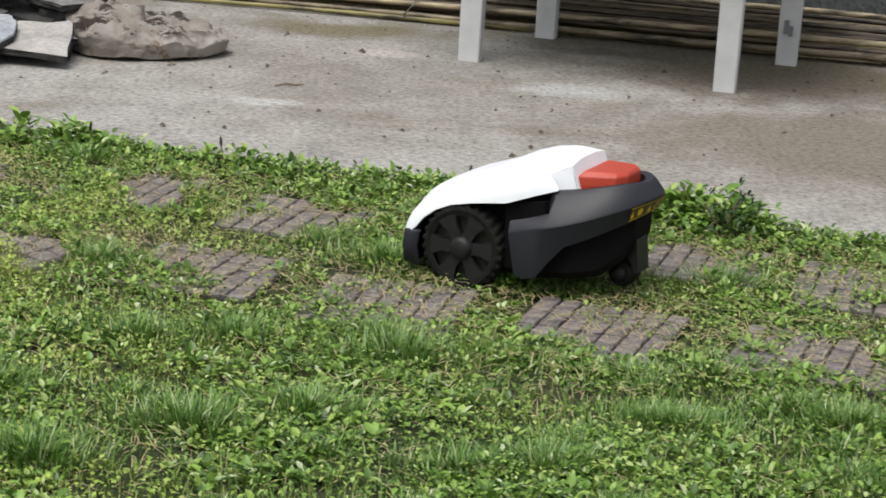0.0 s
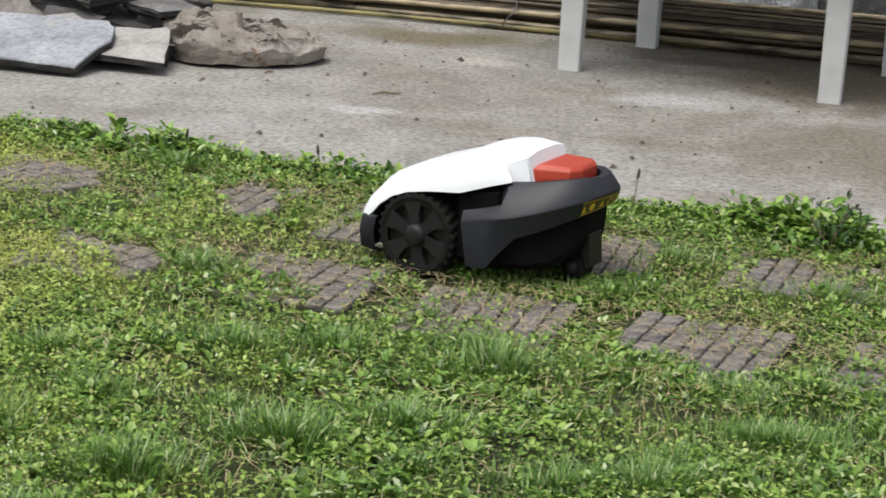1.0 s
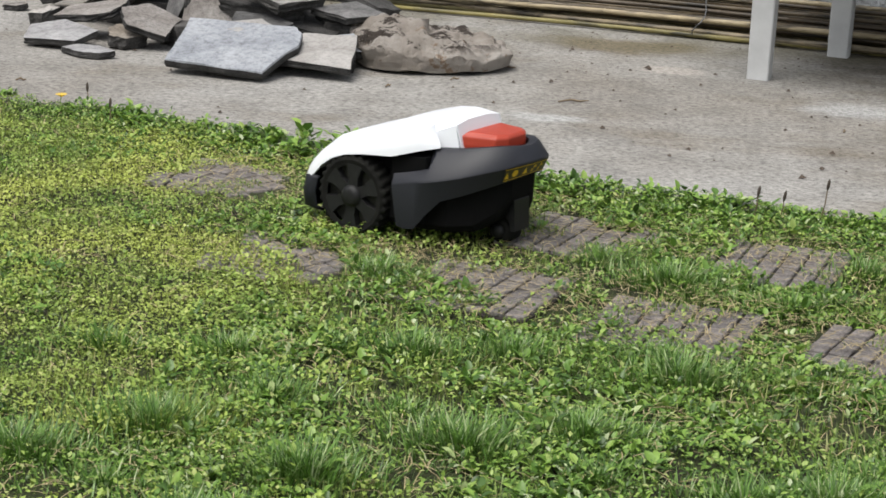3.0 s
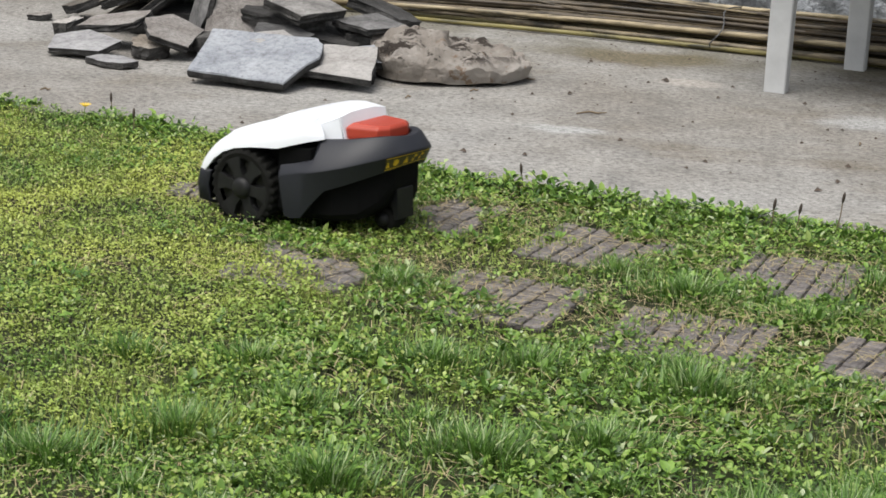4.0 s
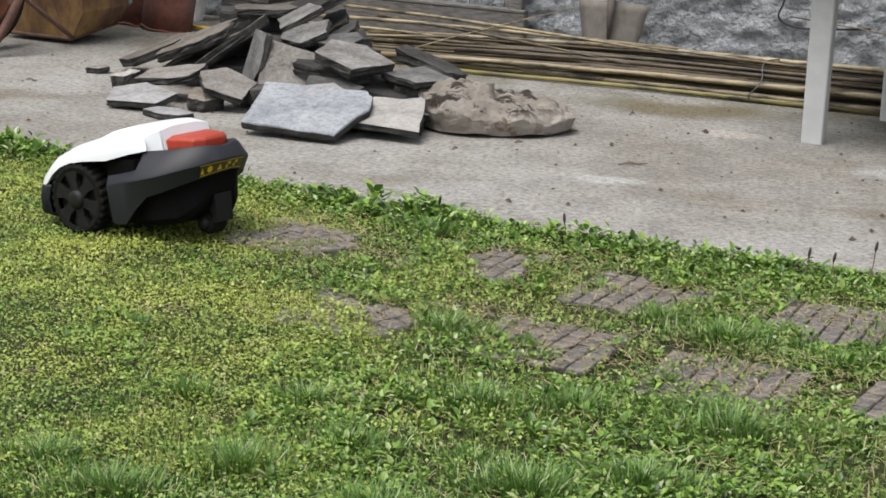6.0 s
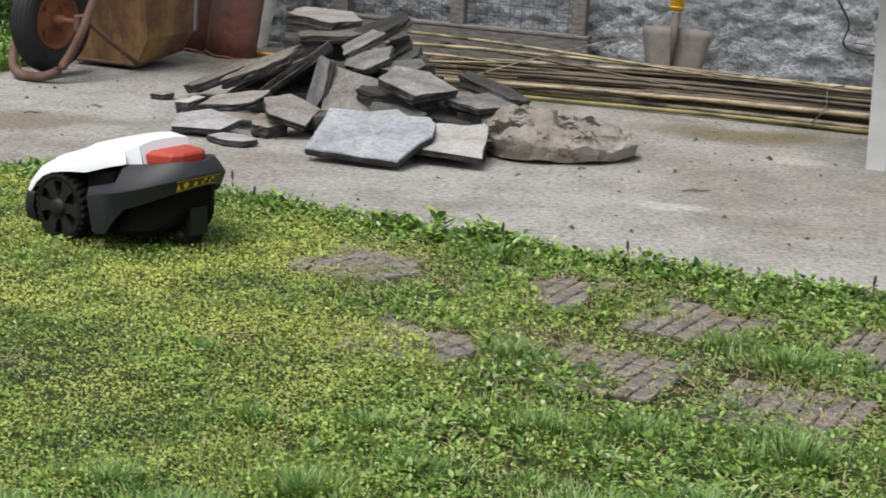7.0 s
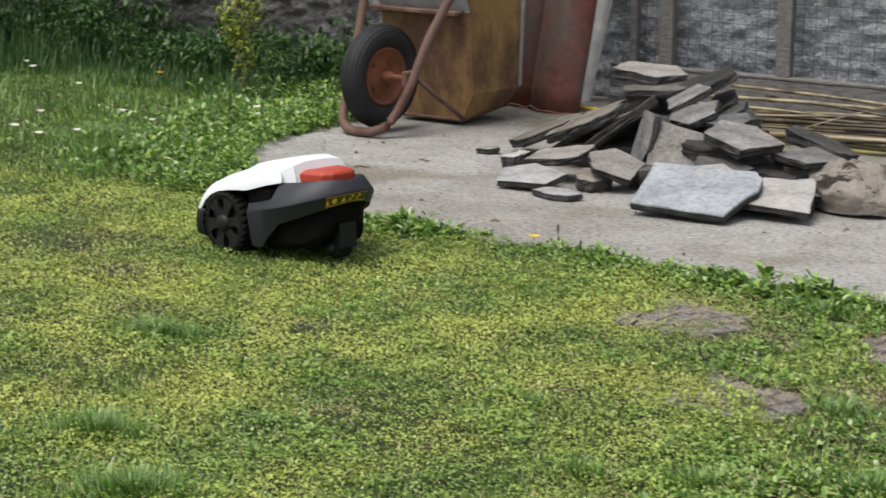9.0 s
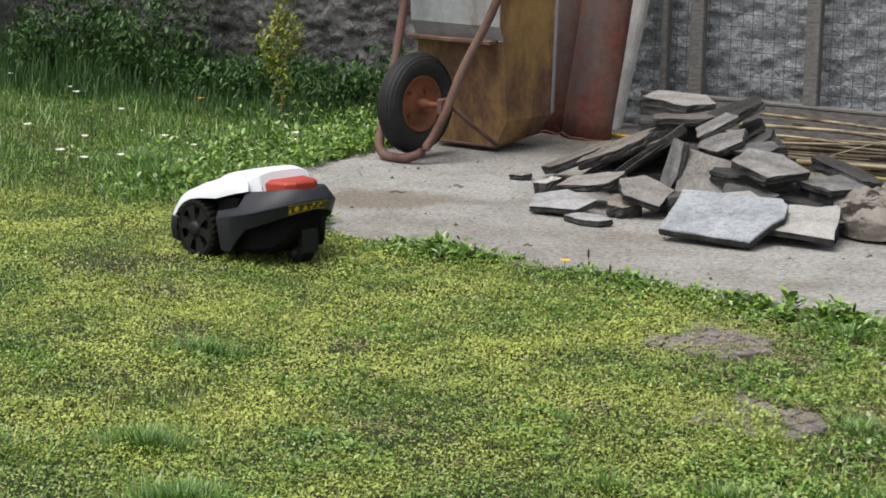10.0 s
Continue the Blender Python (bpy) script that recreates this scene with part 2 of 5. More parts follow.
MAT = {
    "concrete": concrete_mat(), "soil": soil_mat(), "wall": roughcast_mat(), "wood": wood_mat(),
    "slate": stone_mat("grey_slate", (0.082, 0.08, 0.08), (0.168, 0.165, 0.164), (0.28, 0.276, 0.274)),
    "slate_blue": stone_mat("blue_grey_slate", (0.23, 0.247, 0.275), (0.345, 0.362, 0.395), (0.44, 0.457, 0.485), 6.0, 0.5, 0.0),
    "tan_stone": stone_mat("tan_stone", (0.126, 0.107, 0.085), (0.222, 0.196, 0.167), (0.318, 0.296, 0.266)),
    "pale_stone": stone_mat("pale_stone", (0.30, 0.278, 0.262), (0.44, 0.42, 0.40), (0.54, 0.52, 0.50), 8.0, 0.35, 0.25),
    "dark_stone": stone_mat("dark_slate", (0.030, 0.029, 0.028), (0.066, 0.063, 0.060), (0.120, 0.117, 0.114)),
    # side faces of the slabs: shade under the open sky painted in, with moss
    "shaded_mossy_edge": stone_mat("shaded_mossy_stone_edge", (0.016, 0.0155, 0.015), (0.052, 0.050, 0.048), (0.125, 0.121, 0.117), 12.0, 0.6, 0.35),
    "slate_pale": stone_mat("pale_grey_slate", (0.25, 0.245, 0.25), (0.355, 0.35, 0.355), (0.45, 0.445, 0.45), 7.0, 0.45, 0.1),
    "tan_light": stone_mat("light_tan_stone", (0.20, 0.178, 0.162), (0.31, 0.285, 0.265), (0.41, 0.385, 0.365), 10.0, 0.55, 0.12),
    "tile": stone_mat("brown_concrete_tile", (0.175, 0.155, 0.145), (0.245, 0.222, 0.212), (0.31, 0.285, 0.272), 14.0, 0.55, 0.3),
    "joint": plain_mat("dirt_in_joints", (0.03, 0.025, 0.022), 0.95, 0, 0.3, 80),
    "shell": plain_mat("white_gloss_plastic", (0.76, 0.78, 0.82), 0.3, 0, 0.015, 20),
    "body": plain_mat("dark_grey_plastic", (0.0125, 0.0135, 0.019), 0.5, 0, 0.12, 160, 0, 0.4),
    "black": plain_mat("black_plastic", (0.003, 0.003, 0.0033), 0.8, 0, 0.2, 80, 0, 0.12),
    "rubber": plain_mat("dirty_black_rubber", (0.007, 0.007, 0.006), 0.9, 0, 0.5, 50, 0.002, 0.2),
    "hub": plain_mat("grey_plastic_spokes", (0.011, 0.011, 0.0115), 0.55, 0, 0.3, 40, 0, 0.3),
    "spoke_gap_olive": plain_mat("olive_behind_spokes", (0.028, 0.028, 0.02), 0.9, 0, 0.6, 45),
    "housing": plain_mat("charcoal_plastic", (0.008, 0.008, 0.01), 0.45, 0, 0.2, 80, 0, 0.3),
    "red": plain_mat("orange_red_plastic", (0.36, 0.04, 0.018), 0.45, 0, 0.06, 40),
    "yellow": plain_mat("yellow_print", (0.62, 0.40, 0.02), 0.5, 0, 0.1, 80),
    "sticker": plain_mat("dark_sticker", (0.05, 0.042, 0.015), 0.45, 0, 0.1, 80),
    "ink": plain_mat("grey_print", (0.16, 0.16, 0.17), 0.5),
    "white_paint": plain_mat("worn_white_paint", (0.51, 0.515, 0.515), 0.55, 0, 0.1, 14, 0.001),
    "tyre": plain_mat("old_black_tyre", (0.010, 0.0105, 0.012), 0.7, 0, 0.35, 25, 0.002),
    "rim": rust_mat("rusty_wheel_rim", (0.30, 0.10, 0.04), (0.20, 0.075, 0.035), 0.5),
    "barrow": rust_mat("rusty_yellow_sheet", (0.36, 0.215, 0.075), (0.15, 0.075, 0.04), 0.5, 5.0),
    "zinc": rust_mat("dull_zinc_sheet", (0.33, 0.34, 0.35), (0.20, 0.13, 0.07), 0.66, 6.0),
    "tube": rust_mat("rusty_brown_tube", (0.17, 0.10, 0.075), (0.11, 0.05, 0.035), 0.5),
    "gutter": rust_mat("red_rusted_metal", (0.15, 0.11, 0.10), (0.2, 0.07, 0.05), 0.47, 6.0),
    "plaster": plain_mat("pale_plaster_board", (0.72, 0.70, 0.67), 0.9, 0, 0.25, 18, 0.004),
    "wire": plain_mat("dull_wire", (0.11, 0.113, 0.118), 0.6, 0.2, 0.2, 60),
    "cable": plain_mat("black_cable", (0.015, 0.015, 0.016), 0.6),
    "blade": rust_mat("worn_spade_steel", (0.2, 0.18, 0.16), (0.12, 0.09, 0.07), 0.6, 10.0),
    "yellow_handle": plain_mat("yellow_plastic_sleeve", (0.62, 0.36, 0.02), 0.4),
    "shaft": plain_mat("grey_brown_shaft", (0.12, 0.10, 0.09), 0.7, 0, 0.3, 40),
    "cane": cane_mat("dry_cane", (0.235, 0.18, 0.10), (0.37, 0.305, 0.195), (0.065, 0.046, 0.027)),
    "cane_dark": cane_mat("mossy_cane", (0.12, 0.105, 0.035), (0.2, 0.17, 0.06), (0.10, 0.07, 0.035)),
    "straw": leaf_mat("dry_straw", [(0.0, (0.34, 0.27, 0.14)), (0.5, (0.50, 0.42, 0.24)), (1.0, (0.24, 0.18, 0.09))], 0.8),
    "grass": leaf_mat("green_grass", [(0.0, (0.045, 0.095, 0.02)), (0.4, (0.125, 0.205, 0.036)), (0.8, (0.22, 0.31, 0.07)), (1.0, (0.44, 0.40, 0.22))], 0.45, (0.46, 0.48, 0.12)),
    "tuft": leaf_mat("dark_tuft_grass", [(0.0, (0.035, 0.088, 0.013)), (0.5, (0.11, 0.23, 0.034)), (0.85, (0.20, 0.34, 0.075)), (1.0, (0.5, 0.56, 0.32))], 0.4),
    "clover": leaf_mat("clover_leaves", [(0.0, (0.045, 0.10, 0.015)), (0.4, (0.135, 0.25, 0.036)), (0.8, (0.25, 0.385, 0.065)), (1.0, (0.42, 0.45, 0.18))], 0.45, (0.53, 0.585, 0.13)),
    "weed": leaf_mat("broad_weed_leaves", [(0.0, (0.03, 0.07, 0.011)), (0.35, (0.095, 0.195, 0.028)), (0.75, (0.21, 0.345, 0.058)), (0.9, (0.30, 0.41, 0.09)), (1.0, (0.46, 0.52, 0.32))], 0.42),
    # for the border, the shade by the wall is put into this green
    "shade_leaf": leaf_mat("shaded_dark_leaves", [(0.0, (0.014, 0.042, 0.008)), (0.5, (0.038, 0.095, 0.019)), (1.0, (0.10, 0.19, 0.05))], 0.5),
    "sapling": leaf_mat("yellow_green_leaves", [(0.0, (0.2, 0.28, 0.03)), (0.7, (0.33, 0.38, 0.06)), (1.0, (0.35, 0.22, 0.06))], 0.5),
    "petal": plain_mat("white_petals", (0.8, 0.8, 0.78), 0.6),
    "dandelion": plain_mat("yellow_petals", (0.75, 0.5, 0.02), 0.6),
    "seedhead": plain_mat("dark_seed_head", (0.06, 0.045, 0.035), 0.9),
    "bark": plain_mat("thin_bark", (0.16, 0.12, 0.08), 0.9, 0, 0.3, 40),
    "dirt": plain_mat("dark_dirt", (0.07, 0.052, 0.04), 0.95, 0, 0.5, 60, 0.006),
}


# ---- mesh helpers ----
def mesh_of(name, verts, faces, mat, smooth=False):
    me = bpy.data.meshes.new(name)
    me.from_pydata([tuple(v) for v in verts], [], [tuple(f) for f in faces])
    for m in mat if isinstance(mat, (list, tuple)) else (mat,):
        me.materials.append(m)
    if smooth:
        me.polygons.foreach_set("use_smooth", [True] * len(me.polygons))
    me.update()
    return me


def part(name, geo, mat, parent=None, label="", smooth=False, at=None):
    """One mesh object from (verts, faces), under a thing or a part."""
    ob = new(name, mesh_of(name, geo[0], geo[1], mat, smooth))
    if parent:
        ob.parent = parent
    if at is not None:
        ob.matrix_basis = at
    if label:
        ob["label"] = label
    return ob


def thing(name, label, category, at=None, group=""):
    ob = tagged(new(name), label, category, group)
    ob.empty_display_size = 0.05
    if at is not None:
        ob.matrix_basis = at
    return ob


def join(*geos):
    vs, fs = [], []
    for v, f in geos:
        k = len(vs)
        vs += [tuple(p) for p in v]
        fs += [tuple(i + k for i in q) for q in f]
    return vs, fs


def box(x0, x1, y0, y1, z0, z1, ch=0.0):
    """A box; ch chamfers the upright and the top edges."""
    if ch <= 0:
        v = [(x, y, z) for z in (z0, z1) for y in (y0, y1) for x in (x0, x1)]
        return v, [(0, 2, 3, 1), (4, 5, 7, 6), (0, 1, 5, 4), (1, 3, 7, 5), (3, 2, 6, 7), (2, 0, 4, 6)]
    ring = lambda c, z: [(x0 + c, y0, z), (x1 - c, y0, z), (x1, y0 + c, z), (x1, y1 - c, z), (x1 - c, y1, z), (x0 + c, y1, z), (x0, y1 - c, z), (x0, y0 + c, z)]
    inner = [(x0 + ch, y0 + ch), (x1 - ch, y0 + ch), (x1 - ch, y0 + ch), (x1 - ch, y1 - ch), (x1 - ch, y1 - ch), (x0 + ch, y1 - ch), (x0 + ch, y1 - ch), (x0 + ch, y0 + ch)]
    v = ring(ch, z0) + ring(ch, z1 - ch) + [(x0 + ch + (x - x0 - ch) * 1.0, y, z1) for x, y in inner]
    f = [(i, (i + 1) % 8, 8 + (i + 1) % 8, 8 + i) for i in range(8)] + [(8 + i, 8 + (i + 1) % 8, 16 + (i + 1) % 8, 16 + i) for i in range(8)]
    return v, f + [tuple(range(16, 24)), tuple(range(7, -1, -1))]


def tube(points, radius, sides=8, closed=True):
    """A bent round bar through points; radius may be a list."""
    pts = [Vector(p) for p in points]
    rad = radius if isinstance(radius, (list, tuple)) else [radius] * len(pts)
    vs, fs = [], []
    up = Vector((0.13, 0.31, 0.94))
    for i, p in enumerate(pts):
        d = (pts[min(i + 1, len(pts) - 1)] - pts[max(i - 1, 0)]).normalized()
        a = d.cross(up if abs(d.dot(up)) < 0.9 else Vector((1, 0, 0))).normalized()
        b = d.cross(a)
        vs += [p + rad[i] * (math.cos(2 * math.pi * k / sides) * a + math.sin(2 * math.pi * k / sides) * b) for k in range(sides)]
    for i in range(len(pts) - 1):
        for k in range(sides):
            k2 = (k + 1) % sides
            fs.append((i * sides + k, i * sides + k2, (i + 1) * sides + k2, (i + 1) * sides + k))
    if closed:
        fs += [tuple(range(sides - 1, -1, -1)), tuple((len(pts) - 1) * sides + k for k in range(sides))]
    return vs, fs


def smooth_line(points, n=6):
    """More points along a line through the given ones (Catmull-Rom)."""
    p = [Vector(q) for q in points]
    p = [2 * p[0] - p[1]] + p + [2 * p[-1] - p[-2]]
    out = []
    for i in range(1, len(p) - 2):
        for k in range(n):
            t = k / n
            out.append(0.5 * (2 * p[i] + (p[i + 1] - p[i - 1]) * t + (2 * p[i - 1] - 5 * p[i] + 4 * p[i + 1] - p[i + 2]) * t * t + (3 * p[i] - p[i - 1] - 3 * p[i + 1] + p[i + 2]) * t ** 3))
    return out + [p[-2]]


def lathe(profile, n=32, axis="y"):
    """A turned body: profile of (radius, along)."""
    vs, fs = [], []
    for r, h in profile:
        for k in range(n):
            a = 2 * math.pi * k / n
            vs.append((r * math.cos(a), h, r * math.sin(a)) if axis == "y" else (r * math.cos(a), r * math.sin(a), h))
    for i in range(len(profile) - 1):
        for k in range(n):
            k2 = (k + 1) % n
            fs.append((i * n + k, i * n + k2, (i + 1) * n + k2, (i + 1) * n + k))
    return vs, fs


def slab_geo(w, d, th, seed, rough=1.0):
    """An uneven broken stone plate, lying flat with its middle at the origin."""
    rng = random.Random(seed)
    ring = []
    corner = rng.choice((4, 5, 5, 6))
    turn = rng.uniform(0, 6.28)
    base = [turn + 2 * math.pi * (k + rng.uniform(-0.22, 0.22)) / corner for k in range(corner)]
    pts = []
    for a in base:
        c, s = math.cos(a), math.sin(a)
        q = max(abs(c), abs(s)) ** 0.75
        pts.append((0.5 * w * c / q, 0.5 * d * s / q))
    for i in range(corner):
        (ax, ay), (bx, by) = pts[i], pts[(i + 1) % corner]
        for k in range(4):
            t = k / 4
            j = 0.014 * rough * min(w, d) * (1 if k else 0.3)
            ring.append((ax + (bx - ax) * t + rng.uniform(-j, j), ay + (by - ay) * t + rng.uniform(-j, j)))
    n = len(ring)
    vs, fs = [], []
    levels = ((-0.5, 0.96), (-0.2, 1.0), (-0.05, 0.975), (0.2, 0.99), (0.44, 1.0), (0.5, 0.985), (0.51, 0.62), (0.5, 0.25))
    for z, s in levels:
        for x, y in ring:
            jj = rng.uniform(-1, 1)
            vs.append((x * s + 0.004 * rough * jj, y * s + 0.004 * rough * rng.uniform(-1, 1), th * (z + 0.035 * rough * rng.uniform(-1, 1)) + 0.14 * th * rough * noise.noise((x * 7 + seed, y * 7, 0))))
    for lv in range(len(levels) - 1):
        for k in range(n):
            k2 = (k + 1) % n
            fs.append((lv * n + k, lv * n + k2, (lv + 1) * n + k2, (lv + 1) * n + k))
    fs += [tuple((len(levels) - 1) * n + k for k in range(n)), tuple(range(n - 1, -1, -1))]
    return vs, fs


def scatter(name, template, faces, place, yaw, tilt, size, mat, parent=None):
    """Many small leaves or blades as one mesh of kind stuff. template: points; place: n x 3."""
    tp = np.array(template, float)
    n = len(place)
    p = tp[None, :, :] * np.asarray(size, float).reshape(n, 1, -1)
    c, s = np.cos(tilt)[:, None], np.sin(tilt)[:, None]
    x, y, z = p[..., 0], p[..., 1] * c - p[..., 2] * s, p[..., 1] * s + p[..., 2] * c
    c, s = np.cos(yaw)[:, None], np.sin(yaw)[:, None]
    v = np.stack([x * c - y * s, x * s + y * c, z], -1) + np.asarray(place)[:, None, :]
    k = len(tp)
    m = len(faces[0])
    fa = (np.array(faces)[None] + (np.arange(n) * k)[:, None, None]).reshape(-1)
    me = bpy.data.meshes.new(name)
    me.vertices.add(n * k)
    me.vertices.foreach_set("co", v.astype(np.float32).ravel())
    me.loops.add(len(fa))
    me.loops.foreach_set("vertex_index", fa.astype(np.int32))
    q = n * len(faces)
    me.polygons.add(q)
    me.polygons.foreach_set("loop_start", np.arange(0, q * m, m, dtype=np.int32))
    me.materials.append(mat)
    me.update(calc_edges=True)
    me.validate()
    ob = new(name, me)
    if parent:
        ob.parent = parent
    return ob


# ---- ground, patio and wall ----
WALL_P, WALL_D, WALL_N = Vector((-2.6, 8.45, 0)), Vector((0.983, -0.186, 0)), Vector((0.186, 0.983, 0))


def on_wall(u, off=0.0, z=0.0):
    """A place along the wall: u metres from its reference point, off metres before it."""
    return WALL_P + WALL_D * u - WALL_N * off + Vector((0, 0, z))


def edge_y(x):
    """The patio's front edge."""
    return 5.08 - 0.27 * x + 0.035 * math.sin(3.1 * x + 0.7) + 0.02 * math.sin(7.3 * x)


def lawn_height(x, y):
    return -0.018 + 0.012 * noise.noise((x * 0.9, y * 0.9, 3.1)) + 0.006 * noise.noise((x * 4, y * 4, 1.7))


def ground_sheet():
    xs = [-60, -25, -12] + list(np.arange(-8, 4.01, 0.16)) + [8, 25, 60]
    ys = [-60, -20, -5, 0, 1.5] + list(np.arange(2.2, 9.5, 0.16)) + [14, 30, 60]
    vs = [(x, y, lawn_height(x, y) if -8 <= x <= 4 and 2 < y < 9.5 else -0.03) for y in ys for x in xs]
    w = len(xs)
    fs = [(j * w + i, j * w + i + 1, (j + 1) * w + i + 1, (j + 1) * w + i) for j in range(len(ys) - 1) for i in range(w - 1)]
    tagged(part("ground", (vs, fs), MAT["soil"], smooth=True), "bare brown soil with moss under the lawn", "ground", kind="structure")


def patio():
    front = [(x, edge_y(x)) for x in np.arange(5.0, -2.6, -0.07)]
    left = [(-2.72, 5.92), (-2.95, 6.15), (-3.12, 6.38), (-3.2, 6.62), (-3.22, 6.85), (-3.18, 7.1), (-3.1, 7.4), (-3.08, 7.8), (-3.1, 8.54)]
    back = [tuple(on_wall(u)[:2]) for u in (7.6,)]
    ring = front + left + back
    vs = [(x, y, 0.0) for x, y in ring] + [(x, y, -0.09) for x, y in ring]
    n = len(ring)
    fs = [tuple(reversed(range(n))), *[(i, (i + 1) % n, n + (i + 1) % n, n + i) for i in range(n)]]
    bm = bmesh.new()
    bv = [bm.verts.new(v) for v in vs]
    for f in fs:
        bm.faces.new([bv[i] for i in f])
    bmesh.ops.recalc_face_normals(bm, faces=bm.faces)
    bmesh.ops.triangulate(bm, faces=[f for f in bm.faces if len(f.verts) > 4])
    me = bpy.data.meshes.new("patio")
    bm.to_mesh(me)
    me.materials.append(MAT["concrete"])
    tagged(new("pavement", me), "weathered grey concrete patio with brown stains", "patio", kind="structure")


def wall():
    """The roughcast wall, its lumps real relief."""
    du, dz = 0.016, 0.014
    us, zs = np.arange(-3.2, 3.6, du), np.arange(-0.1, 1.15, dz)
    vs = []
    for z in zs:
        for u in us:
            p = on_wall(u, 0, z)
            k = noise.noise((u * 13, z * 27, 0.3)) + 0.7 * noise.noise((u * 30, z * 55, 5.3))
            vs.append(p - WALL_N * (0.02 * k))
    w = len(us)
    fs = [(j * w + i, j * w + i + 1, (j + 1) * w + i + 1, (j + 1) * w + i) for j in range(len(zs) - 1) for i in range(w - 1)]
    core = []
    for u0, u1, z0, z1 in ((-8, 8, -0.1, 2.4),):
        a, b = on_wall(u0, -0.03), on_wall(u1, -0.03)
        c, d = on_wall(u1, -0.25), on_wall(u0, -0.25)
        q = [Vector((p.x, p.y, z)) for z in (z0, z1) for p in (a, b, c, d)]
        core = (q, [(0, 1, 2, 3), (4, 7, 6, 5), (0, 4, 5, 1), (1, 5, 6, 2), (2, 6, 7, 3), (3, 7, 4, 0)])
    ob = part("wall_north", join((vs, fs), core), MAT["wall"], smooth=True)
    tagged(ob, "coarse grey roughcast garden wall, damp and stained", "wall", kind="structure")


# ---- the robot mower: x ahead, y to its left, z up, origin on the ground below the rear axle ----
WHEEL_R = 0.086


def band(stations, pick):
    """A strip through mirrored stations; pick gives the points across it."""
    full = stations + [tuple((p[0], -p[1], p[2]) for p in s) for s in reversed(stations[:-1])]
    vs = [p for s in full for p in (s[i] for i in pick)]
    k = len(pick)
    return vs, [(i * k + j, (i + 1) * k + j, (i + 1) * k + j + 1, i * k + j + 1) for i in range(len(full) - 1) for j in range(k - 1)]


def wheel_geo():
    r = WHEEL_R
    # a lugged tread: every second station of the tread stands proud
    n = 56
    vs, fs = [], []
    prof = [(0.78, -0.023), (0.93, -0.026), (1.0, -0.021), (1.0, 0.0), (1.0, 0.021), (0.93, 0.026), (0.78, 0.023)]
    for k in range(2 * n):
        a, up = math.pi * k / n, (1.06 if (k // 2) % 2 else 1.0)
        vs += [(r * f * (up if f == 1.0 else 1.0) * math.cos(a + 2.2 * y), y, r * f * (up if f == 1.0 else 1.0) * math.sin(a + 2.2 * y)) for f, y in prof]
    q = len(prof)
    fs = [(k * q + j, k * q + j + 1, (k + 1) % (2 * n) * q + j + 1, (k + 1) % (2 * n) * q + j) for k in range(2 * n) for j in range(q - 1)]
    return vs, fs


def spoke_geo(a):
    r = WHEEL_R * 0.82
    prof = [(0.018, -0.013), (0.018, 0.013), (r * 0.62, 0.012), (r, 0.022), (r, -0.022), (r * 0.62, -0.012)]
    top = [(x, -0.024, z) for x, z in prof]
    bot = [(x, -0.006, z) for x, z in prof]
    rot = Matrix.Rotation(a, 4, "Y")
    n = len(prof)
    f = [tuple(range(n)), tuple(range(2 * n - 1, n - 1, -1))] + [(i, n + i, n + (i + 1) % n, (i + 1) % n) for i in range(n)]
    return [rot @ Vector(p) for p in top + bot], f


def ring_block(plan, levels):
    """A block from a plan outline: levels of (scale, z of the rear end, z of the front end)."""
    cx = sum(p[0] for p in plan) / len(plan)
    x0, x1 = min(p[0] for p in plan), max(p[0] for p in plan)
    n = len(plan)
    vs = [(cx + (x - cx) * k, y * k, za + (zb - za) * (x - x0) / (x1 - x0)) for k, za, zb in levels for x, y in plan]
    fs = [(a * n + i, a * n + (i + 1) % n, (a + 1) * n + (i + 1) % n, (a + 1) * n + i) for a in range(len(levels) - 1) for i in range(n)]
    return vs, fs + [tuple(range(n - 1, -1, -1)), tuple((len(levels) - 1) * n + i for i in range(n))]


